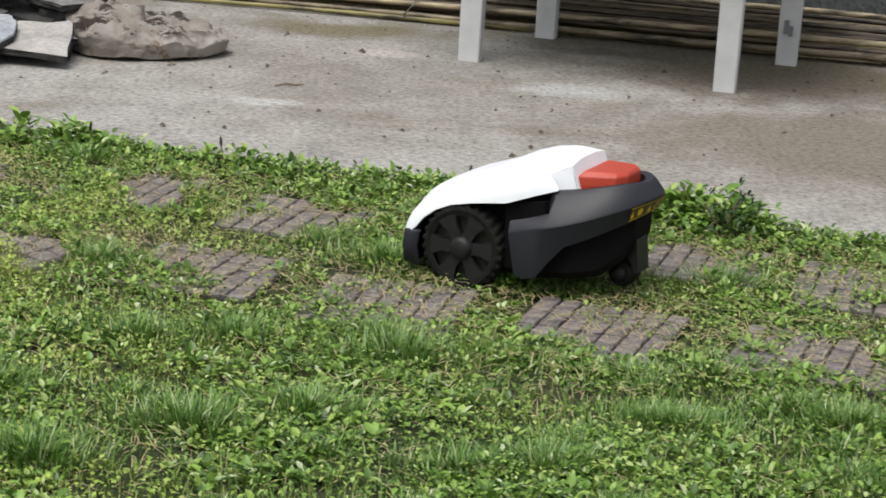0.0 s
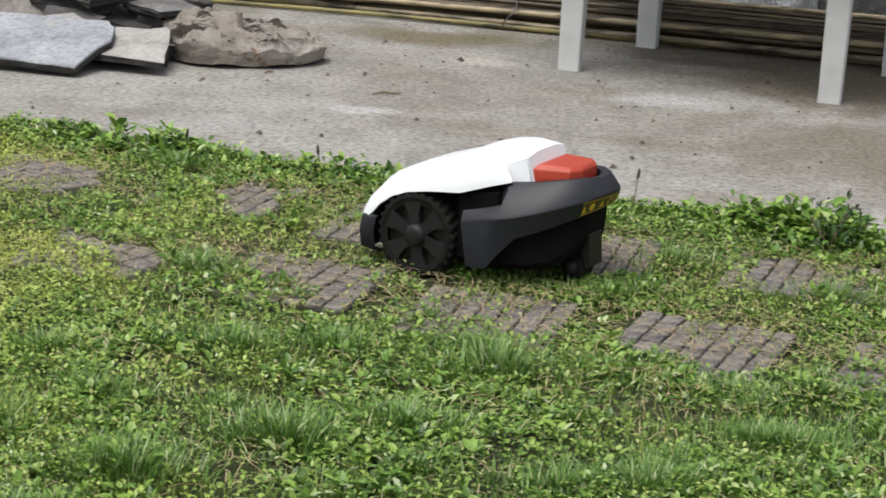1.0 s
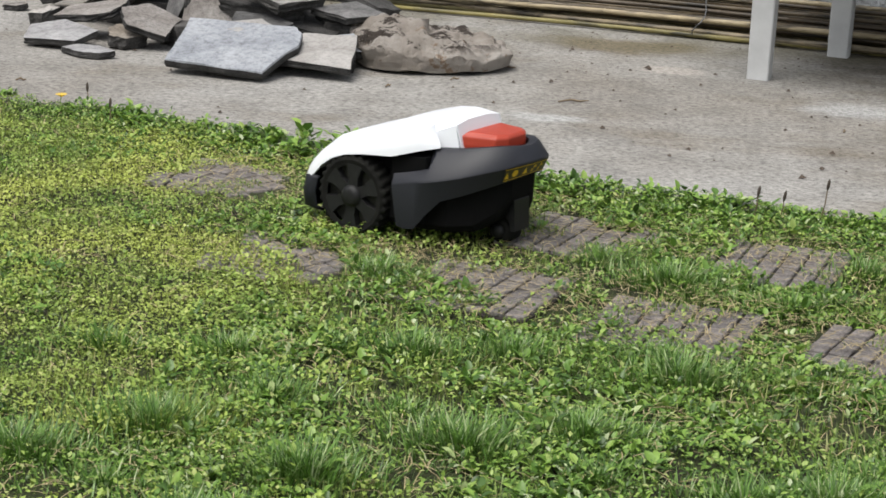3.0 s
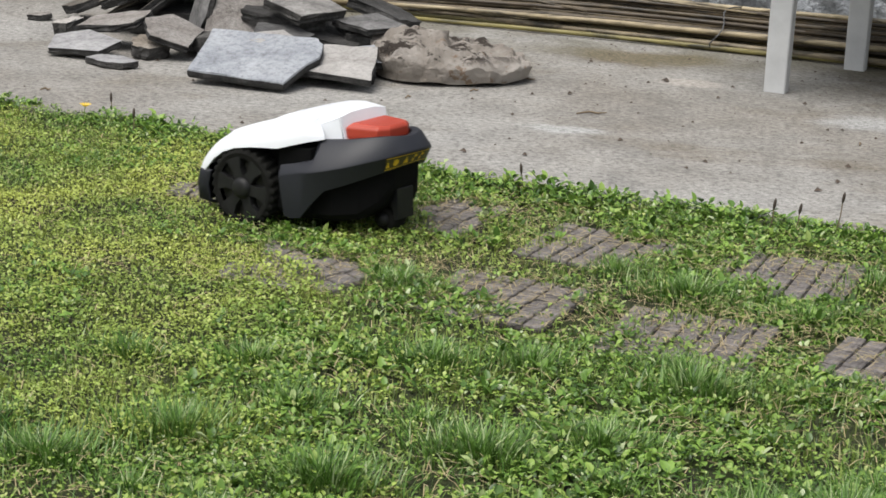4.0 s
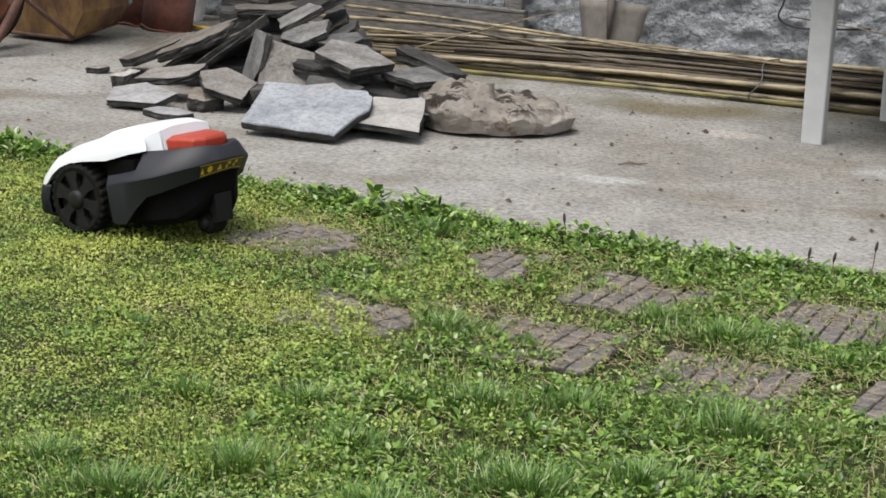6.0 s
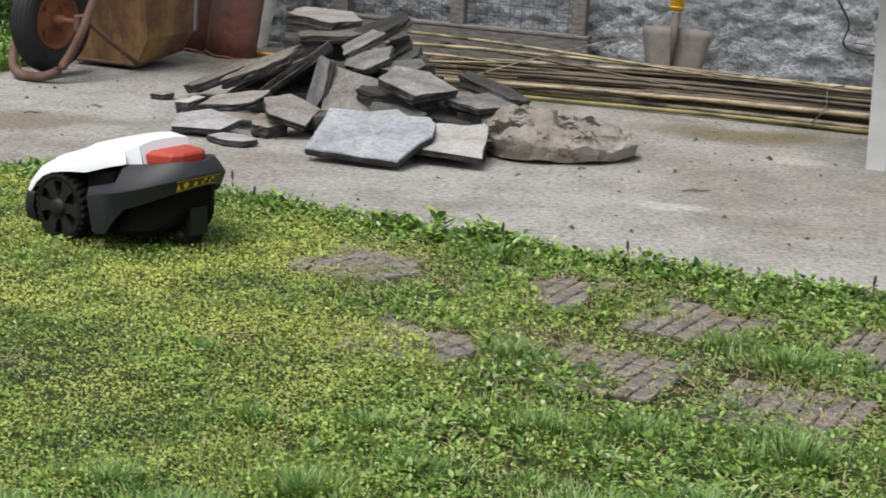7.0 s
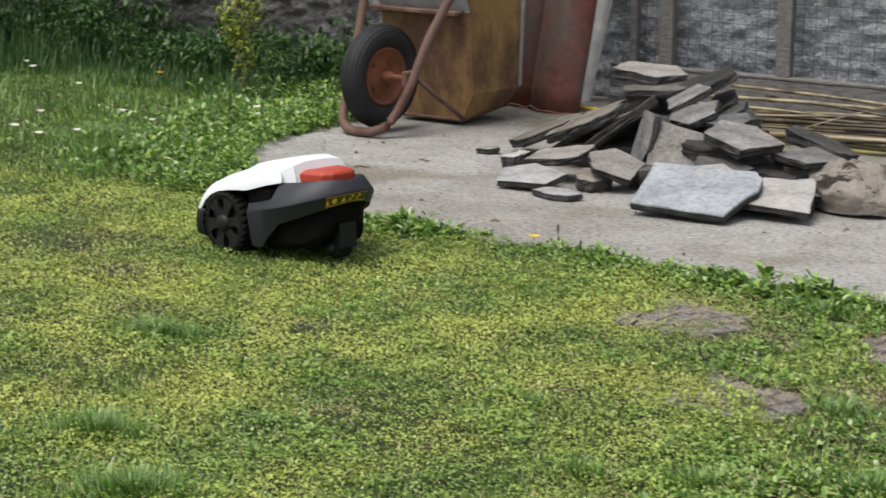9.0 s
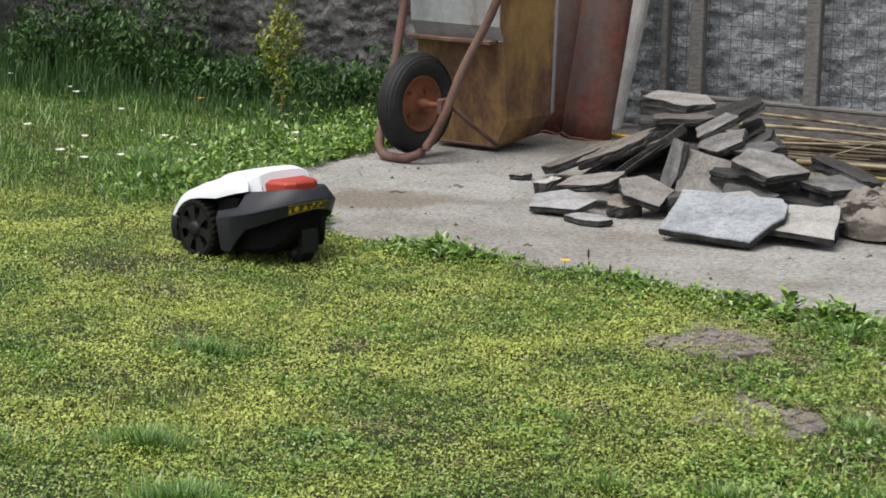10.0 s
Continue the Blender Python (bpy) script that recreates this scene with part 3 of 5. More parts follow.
def robot_mower():
    mower = thing("robot_mower", "white and dark grey robot lawn mower with orange-red button cover", "robot mower")
    # grey hull: crease along the flank, lower edge, rim
    rows = ((0.112, -0.177, 0.038, 0.130, 0.110, -0.167, 0.153), (0.142, -0.179, 0.036, 0.139, 0.142, -0.160, 0.161), (0.169, -0.179, 0.041, 0.147, 0.170, -0.152, 0.169),
            (0.195, -0.178, 0.075, 0.153, 0.187, -0.147, 0.175), (0.228, -0.170, 0.112, 0.161, 0.180, -0.117, 0.214), (0.270, -0.150, 0.128, 0.173, 0.250, -0.104, 0.224),
            (0.305, -0.126, 0.143, 0.185, 0.285, -0.092, 0.231), (0.332, -0.100, 0.155, 0.194, 0.308, -0.076, 0.235), (0.350, -0.075, 0.163, 0.200, 0.324, -0.058, 0.237),
            (0.362, -0.050, 0.169, 0.204, 0.336, -0.040, 0.237), (0.369, -0.025, 0.173, 0.206, 0.343, -0.020, 0.236), (0.371, 0.0, 0.175, 0.207, 0.345, 0.0, 0.235))
    st, flank = [], []
    for x, y, zl, zc, tx, ty, tz in rows:
        f = max(0.0, (x - 0.2) / 0.19)
        low = (x * (1 - 0.045 * f) + (0.010 if x < 0.12 else 0), y * (0.94 - 0.05 * f), zl)
        flank.append(((x, y, zc), low))
        st.append(((low[0] * 0.98, low[1] * 0.9, zl + 0.004), low, (x - 0.0015, y * 0.995, zc - 0.003), (x - 0.002, y * 0.985, zc + 0.002), ((x + 3 * tx) / 4, (y + 3 * ty) / 4, zc + (tz - zc) * 0.84), (tx, ty, tz),
                   (tx - (0.0 if abs(ty) > 0.13 else 0.016), ty * 0.87, tz - 0.003), (tx - 0.02, ty * 0.84, tz - 0.03)))
    hull = part("hull", band(st, tuple(range(8))), MAT["body"], mower, "dark grey plastic hull with a creased side", True)
    bev = hull.modifiers.new("thick", "SOLIDIFY")
    bev.thickness, bev.offset = 0.004, -1
    es = hull.modifiers.new("edge", "EDGE_SPLIT")
    es.split_angle = radians(26)
    # recess floor and belly
    part("deck", ring_block([(0.10, -0.1), (0.24, -0.092), (0.29, -0.072), (0.318, -0.04), (0.318, 0.04), (0.29, 0.072), (0.24, 0.092), (0.10, 0.1)], [(0.97, 0.186, 0.190), (1.0, 0.200, 0.204)]), MAT["black"], mower, "black recessed deck")
    belly_v, belly_f = [], []
    rings = [(-0.105, 0.115, 0.045, 0.105), (-0.09, 0.118, 0.045, 0.14), (0.0, 0.122, 0.035, 0.178), (0.085, 0.124, 0.034, 0.188), (0.092, 0.152, 0.034, 0.19), (0.175, 0.146, 0.034, 0.196), (0.18, 0.14, 0.034, 0.17), (0.23, 0.135, 0.038, 0.165), (0.28, 0.105, 0.045, 0.18), (0.316, 0.075, 0.075, 0.185), (0.335, 0.045, 0.12, 0.185)]
    for x, w, z0, z1 in rings:
        belly_v += [(x, -w, z1), (x, -w, z0 + 0.015), (x, -w * 0.9, z0), (x, w * 0.9, z0), (x, w, z0 + 0.015), (x, w, z1)]
    for i in range(len(rings) - 1):
        belly_f += [(i * 6 + j, (i + 1) * 6 + j, (i + 1) * 6 + (j + 1) % 6, i * 6 + (j + 1) % 6) for j in range(6)]
    belly_f += [tuple(range(5, -1, -1)), tuple((len(rings) - 1) * 6 + j for j in range(6))]
    part("chassis", (belly_v, belly_f), MAT["black"], mower, "black chassis over the blades")
    # white shell: a broad low wing over each wheel and a raised middle
    sx = (-0.140, -0.136, -0.127, -0.108, -0.088, -0.06, -0.025, 0.02, 0.06, 0.10, 0.14, 0.158)
    hw = (0.142, 0.150, 0.155, 0.158, 0.161, 0.163, 0.165, 0.167, 0.167, 0.166, 0.152, 0.143)
    ze = (0.084, 0.085, 0.090, 0.108, 0.131, 0.152, 0.167, 0.177, 0.183, 0.188, 0.202, 0.208)
    zt = (0.100, 0.126, 0.150, 0.171, 0.186, 0.198, 0.210, 0.226, 0.246, 0.259, 0.266, 0.268)
    across = ((-1, 0), (-0.99, 0.25), (-0.95, 0.5), (-0.87, 0.68), (-0.72, 0.80), (-0.64, 0.84), (-0.56, 0.97), (-0.25, 1.0), (0.0, 1.0))
    across = across + tuple((-a, b) for a, b in reversed(across[:-1]))
    m = len(across)
    vs = [(x, w * a, e + (t - e) * b) for x, w, e, t in zip(sx, hw, ze, zt) for a, b in across]
    # its front: the wings run out in a point, the middle runs on to the button cover
    tip = {1.0: (0.193, 0.119, 0.217), 0.99: (0.192, 0.117, 0.219), 0.95: (0.188, 0.114, 0.223), 0.87: (0.180, 0.110, 0.229), 0.72: (0.168, 0.103, 0.238), 0.64: (0.163, 0.098, 0.243), 0.56: (0.206, 0.083, 0.262), 0.25: (0.204, 0.04, 0.268), 0.0: (0.203, 0.0, 0.268)}
    vs += [(tip[abs(a)][0], math.copysign(tip[abs(a)][1], a), tip[abs(a)][2]) for a, b in across]
    nn = len(sx) + 1
    fs = [(i * m + j, i * m + j + 1, (i + 1) * m + j + 1, (i + 1) * m + j) for i in range(nn - 1) for j in range(m - 1)]
    k = len(vs)
    # side walls of the middle part and its sloping front
    vs += [(0.163, -0.098, 0.243), (0.206, -0.083, 0.262), (0.222, -0.085, 0.208), (0.172, -0.1, 0.205), (0.163, 0.098, 0.243), (0.206, 0.083, 0.262), (0.222, 0.085, 0.208), (0.172, 0.1, 0.205)]
    fs += [(k, k + 1, k + 2, k + 3), (k + 7, k + 6, k + 5, k + 4)]
    front = [k - m + j for j, (a, b) in enumerate(across) if abs(a) <= 0.56]
    low = len(vs)
    vs += [(0.222, vs[i][1], 0.208) for i in front]
    fs += [(front[j], front[j + 1], low + j + 1, low + j) for j in range(len(front) - 1)]
    shell = part("shell", (vs, fs), MAT["shell"], mower, "glossy white top shell", True)
    so = shell.modifiers.new("thick", "SOLIDIFY")
    so.thickness, so.offset = 0.004, -1
    es = shell.modifiers.new("edge", "EDGE_SPLIT")
    es.split_angle = radians(28)
    # grey print and a small dark slot on the shell
    for y0, y1 in ((0.045, 0.062), (0.018, 0.038), (-0.006, 0.012), (-0.03, -0.012)):
        part("logo", ([(0.022, y0, 0.2195), (0.05, y0, 0.2345), (0.05, y1, 0.2345), (0.022, y1, 0.2195), (0.022, y0, 0.214), (0.05, y0, 0.229), (0.05, y1, 0.229), (0.022, y1, 0.214)], [(0, 1, 2, 3), (0, 4, 5, 1), (3, 2, 6, 7), (4, 0, 3, 7), (1, 5, 6, 2)]), MAT["ink"], shell, "grey printed mark")
    part("slot", lathe([(0.0, 0.225), (0.003, 0.225), (0.0045, 0.222), (0.0045, 0.205)], 10, "z"), MAT["ink"], shell, "small dark stud", False, pose(0.012, 0.055, 0.0))
    part("slot", box(-0.04, -0.03, 0.03, 0.05, 0.192, 0.2, 0.002), MAT["ink"], shell, "small dark slot")
    # rear bumper
    rb = []
    for i in range(17):
        a = radians(-90 + 180 * i / 16)
        c, q = math.cos(a), math.sin(a)
        x, y = -0.100 - 0.040 * abs(c) ** 0.25, 0.156 * math.copysign(abs(q) ** 0.35, q)
        rb.append(((x + 0.004, y * 0.98, 0.100), (x, y, 0.094), (x - 0.004, y * 1.01, 0.066), (x - 0.001, y, 0.034), (x + 0.012, y * 0.93, 0.028)))
    vs = [p for r in rb for p in r]
    fs = [(i * 5 + j, i * 5 + j + 1, (i + 1) * 5 + j + 1, (i + 1) * 5 + j) for i in range(16) for j in range(4)]
    bp = part("rear_bumper", (vs, fs), MAT["body"], mower, "dark grey rear bumper", True)
    so = bp.modifiers.new("thick", "SOLIDIFY")
    so.thickness = 0.007
    # button cover
    plan = [(0.213, -0.076), (0.294, -0.063), (0.311, -0.034), (0.311, 0.034), (0.294, 0.063), (0.213, 0.076)]
    cover = part("button_cover", ring_block(plan, [(0.985, 0.206, 0.210), (1.0, 0.223, 0.228), (0.975, 0.241, 0.247), (0.80, 0.252, 0.254)]), MAT["red"], mower, "orange-red faceted stop button cover")
    bv = cover.modifiers.new("round", "BEVEL")
    bv.width, bv.segments = 0.003, 2
    # warning label round the nose, lying on the flank below the crease
    line = []
    half = tuple(tuple(Vector(a).lerp(Vector(b), 0.5)) for a, b in zip(flank[7], flank[8]))
    nose = [half] + flank[8:] + [(tuple((p[0], -p[1], p[2])) for p in flank[k]) for k in (10, 9)]
    nose = [tuple(q) for q in nose]
    for (c0, l0), (c1, l1) in zip(nose, nose[1:]):
        for i in range(4):
            t = i / 4
            line.append((Vector(c0).lerp(Vector(c1), t), Vector(l0).lerp(Vector(l1), t)))
    out = lambda i: (line[min(i + 1, len(line) - 1)][0] - line[max(i - 1, 0)][0]).cross(Vector((0, 0, 1))).normalized()
    on_label = lambda i, f, off: line[i][0].lerp(line[i][1], f) + out(i) * off

    def strip(i0, i1, fa, fb, off):
        vs = [p for i in range(i0, i1 + 1) for p in (on_label(i, fa, off), on_label(i, fb, off))]
        return vs, [(2 * i, 2 * i + 1, 2 * i + 3, 2 * i + 2) for i in range(i1 - i0)]

    e = len(line) - 1
    label = part("warning_label", strip(0, e, 0.10, 0.86, 0.0025), MAT["sticker"], mower, "dark label with yellow warning signs")
    part("border", join(strip(0, e, 0.10, 0.145, 0.0032), strip(0, e, 0.815, 0.86, 0.0032)), MAT["yellow"], label, "thin yellow border")
    for k, i in enumerate(range(0, e - 3, 4)):
        g = lambda u, f: (on_label(i, f, 0.0036) * (2 - u) + on_label(min(i + 3, e), f, 0.0036) * u) / 2
        if k in (0, 2):
            geo = ([g(0.25, 0.72), g(1.85, 0.72), g(1.05, 0.26)], [(0, 1, 2)])
        elif k == 1:
            geo = ([g(1 + 0.72 * math.cos(q), 0.49 + 0.24 * math.sin(q)) for q in (0.0, 0.8, 1.6, 2.4, 3.2, 4.0, 4.8, 5.6)], [tuple(range(8))])
        else:
            geo = ([g(0.3, 0.72), g(1.0, 0.72), g(1.0, 0.5), g(0.3, 0.5), g(0.8, 0.45), g(1.8, 0.45), g(1.8, 0.24), g(0.8, 0.24)], [(0, 1, 2, 3), (4, 5, 6, 7)])
        part("warning_sign", geo, MAT["yellow"], label, "yellow warning sign")
    # rear wheels
    wheels = []
    for side in (-1, 1):
        w = new("rear_wheel")
        w.parent = mower
        w["label"] = "large black rear drive wheel with dirty lugs"
        part("tyre", wheel_geo(), MAT["rubber"], w)
        # added disc, its olive colour stands for grass showing between the spokes
        part("disc", lathe([(0.0, -0.002), (WHEEL_R * 0.86, -0.004), (WHEEL_R * 0.86, 0.004), (0.0, 0.002)], 32), MAT["spoke_gap_olive"], w, "added olive disc in place of the open gaps between spokes")
        for k in range(6):
            sp = part("spoke", spoke_geo(2 * math.pi * k / 6), MAT["hub"], w)
            if side > 0:
                sp.matrix_basis = pose(0, 0, 0, 0, 0, 180)
        cap = part("hub_cap", lathe([(0.0, -0.036), (0.014, -0.036), (0.022, -0.032), (0.025, -0.022), (0.025, 0.0)], 20), MAT["hub"], w, "round grey hub cap", True)
        if side > 0:
            cap.matrix_basis = pose(0, 0, 0, 0, 0, 180)
        wheels.append((w, side))
    # front caster under its arched housing
    casters = []
    arch = [(0.266 + 0.032 * (1 - math.cos(radians(q))), 0.042 + 0.036 * math.sin(radians(q))) for q in (0, 30, 60, 90, 120, 150, 180)]
    prof = [(0.206, 0.044), (0.240, 0.096), (0.272, 0.116), (0.318, 0.128), (0.334, 0.112), (0.340, 0.044)] + arch[::-1]
    n = len(prof)
    vs = [(x, -0.030, z) for x, z in prof] + [(x, 0.030, z) for x, z in prof]
    fs = [(i, (i + 1) % n, n + (i + 1) % n, n + i) for i in range(n)]
    for o in (0, n):
        cheek = [(0, 1, 12), (1, 11, 12), (1, 2, 11), (2, 10, 11), (2, 3, 10), (3, 9, 10), (3, 4, 9), (4, 8, 9), (4, 5, 8), (5, 7, 8), (5, 6, 7)]
        fs += [tuple(o + i for i in (q if o else q[::-1])) for q in cheek]
    part("caster_housing", (vs, fs), MAT["housing"], mower, "dark grey arched caster housing")
    c = new("caster_wheel")
    c.parent = mower
    c["label"] = "small black front caster wheel"
    part("tyre", lathe([(0.008, -0.028), (0.022, -0.032), (0.030, -0.018), (0.031, 0.0), (0.030, 0.018), (0.022, 0.032), (0.008, 0.028)], 24), MAT["rubber"], c, "", True)
    for q in (-1, 1):
        part("hub_cap", lathe([(0.0, 0.042 * q), (0.010, 0.041 * q), (0.015, 0.037 * q), (0.016, 0.022 * q)], 16), MAT["hub"], c, "grey cap", True)
    casters.append((c, 0.0))
    return mower, wheels, casters


# ---- things on the patio ----
def garden_table():
    t = thing("garden_table", "white painted wooden garden table with square legs on the patio", "table")
    feet = (((0.062, 6.70), 0.0), ((0.318, 7.19), 0.0), ((0.842, 6.455), 0.0), ((1.10, 6.96), 0.0))
    for (x, y), lean in feet:
        g = box(-0.036, 0.036, -0.028, 0.028, 0.0, 0.70, 0.004)
        g = ([(px_ * (0.94 + 0.12 * pz / 0.7), py * (0.94 + 0.12 * pz / 0.7), pz) for px_, py, pz in g[0]], g[1])
        part("leg", g, MAT["white_paint"], t, "", False, pose(x, y, 0.0, 0, lean, -14))
    part("scuff", join(box(-0.016, 0.0, -0.0335, -0.031, 0.105, 0.15), box(0.0, 0.014, -0.0335, -0.031, 0.098, 0.132)), MAT["ink"], t, "dark scuff on a leg", False, pose(1.10, 6.96, 0, 0, 0, -14))
    for a, b in ((0, 2), (1, 3), (0, 1), (2, 3)):
        (xa, ya), (xb, yb) = feet[a][0], feet[b][0]
        d = math.degrees(math.atan2(yb - ya, xb - xa))
        ln = math.hypot(xb - xa, yb - ya)
        part("apron", box(0.03, ln - 0.03, -0.011, 0.011, 0.60, 0.695), MAT["white_paint"], t, "", False, pose(xa, ya, 0, 0, 0, d))
    # the top stays out of view, widened to shade the concrete and canes
    part("tabletop", box(-0.66, 0.66, -0.54, 0.54, 0.70, 0.73, 0.008), MAT["white_paint"], t, "", False, pose(0.58, 6.83, 0, 0, 0, -18))


def bamboo():
    rng = random.Random(11)
    names = "bundle of dry canes by the wall"
    spots = []
    for layer, (z, n) in enumerate(((0.013, 23), (0.034, 21), (0.054, 17), (0.074, 13), (0.094, 6))):
        for i in range(n):
            spots.append((layer, z, 0.18 + 0.035 * layer * 0.5 + (0.475 - 0.03 * layer) * (i + 0.5) / n))
    for layer, z, off in spots:
        ln = rng.uniform(3.1, 4.0)
        u0 = rng.uniform(0.62, 1.25) if rng.random() < 0.7 else rng.uniform(1.0, 1.9)
        r = rng.uniform(0.006, 0.012)
        skew = rng.uniform(-0.09, 0.09)
        pts, rad = [], []
        n = 15
        bend = rng.uniform(-0.012, 0.012)
        for k in range(n):
            t = k / (n - 1)
            u = u0 + ln * t
            loose = max(0.0, 1 - (u - 0.7) / 1.4)
            p = on_wall(u, off + skew * (t - 0.5) * (1 + 2.0 * loose) + bend * math.sin(3.1 * t) , max(z + rng.uniform(-0.002, 0.002) - 0.01 * loose * layer + 0.012 * math.sin(2.2 * t + u0 * 5) * (layer > 0), r))
            taper = r * (0.75 + 0.4 * t)
            for dx, q in ((-0.004, 1.0), (0.0, 1.18), (0.004, 1.0)) if 0 < k < n - 1 else ((0, 1.0),):
                pts.append(p + WALL_D * dx)
                rad.append(taper * q)
        dark = layer == 0 and rng.random() < 0.75 or rng.random() < 0.22
        ob = part("bamboo_cane", tube(pts, rad, 7), MAT["cane_dark" if dark else "cane"], None, "", True)
        tagged(ob, "mossy dark cane at the bottom of the bundle" if dark else "dry straw-coloured cane lying along the wall", "cane", names)
    # loose canes and stalks across the bundle
    for u, o, z, du, do, dz, r in ((0.75, 0.42, 0.11, 1.5, -0.1, 0.0, 0.008), (0.9, 0.28, 0.14, 1.3, 0.2, -0.02, 0.007), (1.25, 0.66, 0.03, 0.55, -0.5, 0.17, 0.003), (0.7, 0.5, 0.085, 0.7, 0.12, 0.03, 0.006), (2.6, 0.06, 0.23, 0.9, 0.0, -0.1, 0.003),
                                    (1.05, 0.3, 0.115, 1.1, 0.32, -0.03, 0.006), (0.8, 0.6, 0.05, 0.9, -0.2, 0.05, 0.006), (1.6, 0.35, 0.11, 1.2, 0.12, 0.0, 0.005)):
        a, b = on_wall(u, o, z), on_wall(u + du, o + do, z + dz)
        tagged(part("bamboo_cane", tube([a, a.lerp(b, 0.3) + Vector((0, 0, 0.008)), a.lerp(b, 0.7) + Vector((0, 0, 0.006)), b], [r, r, r * 0.9, r * 0.6], 6), MAT["cane"], None, "", True), "thin loose cane lying across the bundle", "cane", names)
    for u in (2.62,):
        c = [on_wall(u + 0.02 * math.sin(3 * a), 0.43 + 0.27 * math.cos(a), max(0.004, 0.05 + 0.062 * math.sin(a))) for a in np.linspace(0, 2 * math.pi, 25)]
        tagged(part("wire_tie", tube(c, 0.0025, 5), MAT["wire"], None, "", True), "thin wire tie round the canes", "wire")


def stone(name, label, c, w, d, th, yaw, tilt, roll, seed, mat, rough=1.0):
    """One broken plate of the heap, its sides painted dark for shade and moss. tilt raises its back edge, roll its
    right end.
    """
    ob = part(name, slab_geo(w, d, th, seed, rough=rough), [MAT[mat], MAT["shaded_mossy_edge"]], None, "", False, pose(c[0], c[1], c[2], tilt, -roll, yaw))
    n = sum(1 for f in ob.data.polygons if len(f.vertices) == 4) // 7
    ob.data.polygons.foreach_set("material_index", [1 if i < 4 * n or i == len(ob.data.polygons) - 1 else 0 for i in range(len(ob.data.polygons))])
    return tagged(ob, label, "stone", "heap of broken stone slabs")


def stone_heap():
    g, b, t, p, k = "slate", "slate_blue", "tan_stone", "pale_stone", "dark_stone"
    s = "stone_slab"
    stone(s, "thick pale stone slab on top of the heap", (-1.87, 7.15, 0.283), 0.285, 0.22, 0.042, -12, 4, -2, 3, "tan_light")
    stone(s, "flat brown-grey slab under the top slab", (-1.80, 7.03, 0.255), 0.30, 0.24, 0.026, -14, 2, 6, 4, t)
    stone(s, "dark pointed slab near the top of the heap", (-1.63, 6.95, 0.29), 0.25, 0.16, 0.03, -8, 18, 22, 5, k)
    stone(s, "grey slate slab leaning on the heap", (-1.66, 6.85, 0.258), 0.19, 0.16, 0.024, -14, 20, 22, 6, g)
    stone(s, "grey slate slab leaning on the heap", (-1.62, 6.76, 0.212), 0.17, 0.14, 0.026, -6, 24, 16, 7, g)
    stone(s, "small dark slab in the heap", (-1.57, 6.98, 0.225), 0.14, 0.13, 0.03, -20, 30, 20, 8, k)
    stone(s, "small grey slab in the heap", (-1.53, 6.90, 0.2), 0.13, 0.12, 0.024, -14, 26, 26, 9, g)
    stone(s, "long slab propped up steeply on the heap", (-1.86, 6.79, 0.165), 0.35, 0.26, 0.032, -18, 6, 38, 10, t)
    stone(s, "long tan slab propped on the heap", (-2.20, 6.96, 0.088), 0.33, 0.2, 0.032, -22, 12, 22, 11, t)
    stone(s, "rough tan slab propped on the heap", (-2.01, 6.82, 0.155), 0.29, 0.2, 0.034, -18, 14, 22, 12, t, 1.5)
    stone(s, "narrow slate plate standing on edge", (-1.75, 6.63, 0.135), 0.21, 0.13, 0.026, 28, 8, 76, 13, g)
    stone(s, "five-sided speckled tan plate leaning upright", (-1.645, 6.60, 0.125), 0.19, 0.23, 0.022, 2, 60, -6, 14, "tan_light", 0.6)
    stone(s, "thin grey slab in the heap", (-1.50, 6.74, 0.205), 0.16, 0.14, 0.018, -14, 14, 4, 15, g)
    stone(s, "thick grey slab sloping down the heap", (-1.41, 6.56, 0.178), 0.24, 0.2, 0.036, -24, 8, -15, 16, g)
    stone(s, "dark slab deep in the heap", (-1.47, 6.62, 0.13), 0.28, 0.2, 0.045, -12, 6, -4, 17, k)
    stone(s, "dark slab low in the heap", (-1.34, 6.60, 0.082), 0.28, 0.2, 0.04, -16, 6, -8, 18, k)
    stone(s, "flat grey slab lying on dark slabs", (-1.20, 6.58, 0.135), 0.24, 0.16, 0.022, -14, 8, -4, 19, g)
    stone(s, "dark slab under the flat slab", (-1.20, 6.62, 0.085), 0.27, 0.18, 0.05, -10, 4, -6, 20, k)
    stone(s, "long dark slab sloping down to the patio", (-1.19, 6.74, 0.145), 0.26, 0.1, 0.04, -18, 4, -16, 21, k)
    stone(s, "thin grey slab lying low in the heap", (-1.455, 6.46, 0.105), 0.2, 0.14, 0.016, -14, 8, -5, 22, g)
    stone(s, "tan slab tipped against the heap", (-1.81, 6.48, 0.082), 0.185, 0.17, 0.026, 8, 18, -16, 23, "tan_light")
    stone(s, "small brown slab on the patio", (-1.875, 6.45, 0.03), 0.13, 0.12, 0.04, -10, 6, -8, 24, t)
    stone(s, "tan slab resting on smaller stones", (-2.02, 6.58, 0.08), 0.21, 0.17, 0.026, -14, 8, 8, 25, "tan_light")
    stone(s, "flat pale slab lying on the patio", (-2.07, 6.42, 0.036), 0.24, 0.2, 0.022, -10, 9, 2, 26, "slate_pale", 0.5)
    stone(s, "thin flat slab lying on the patio", (-1.935, 6.27, 0.014), 0.175, 0.1, 0.020, -8, 2, 1, 27, "slate_pale", 0.5)
    stone(s, "small pale broken stone beside the heap", (-2.19, 6.62, 0.04), 0.1, 0.1, 0.06, 10, 6, 10, 28, p)
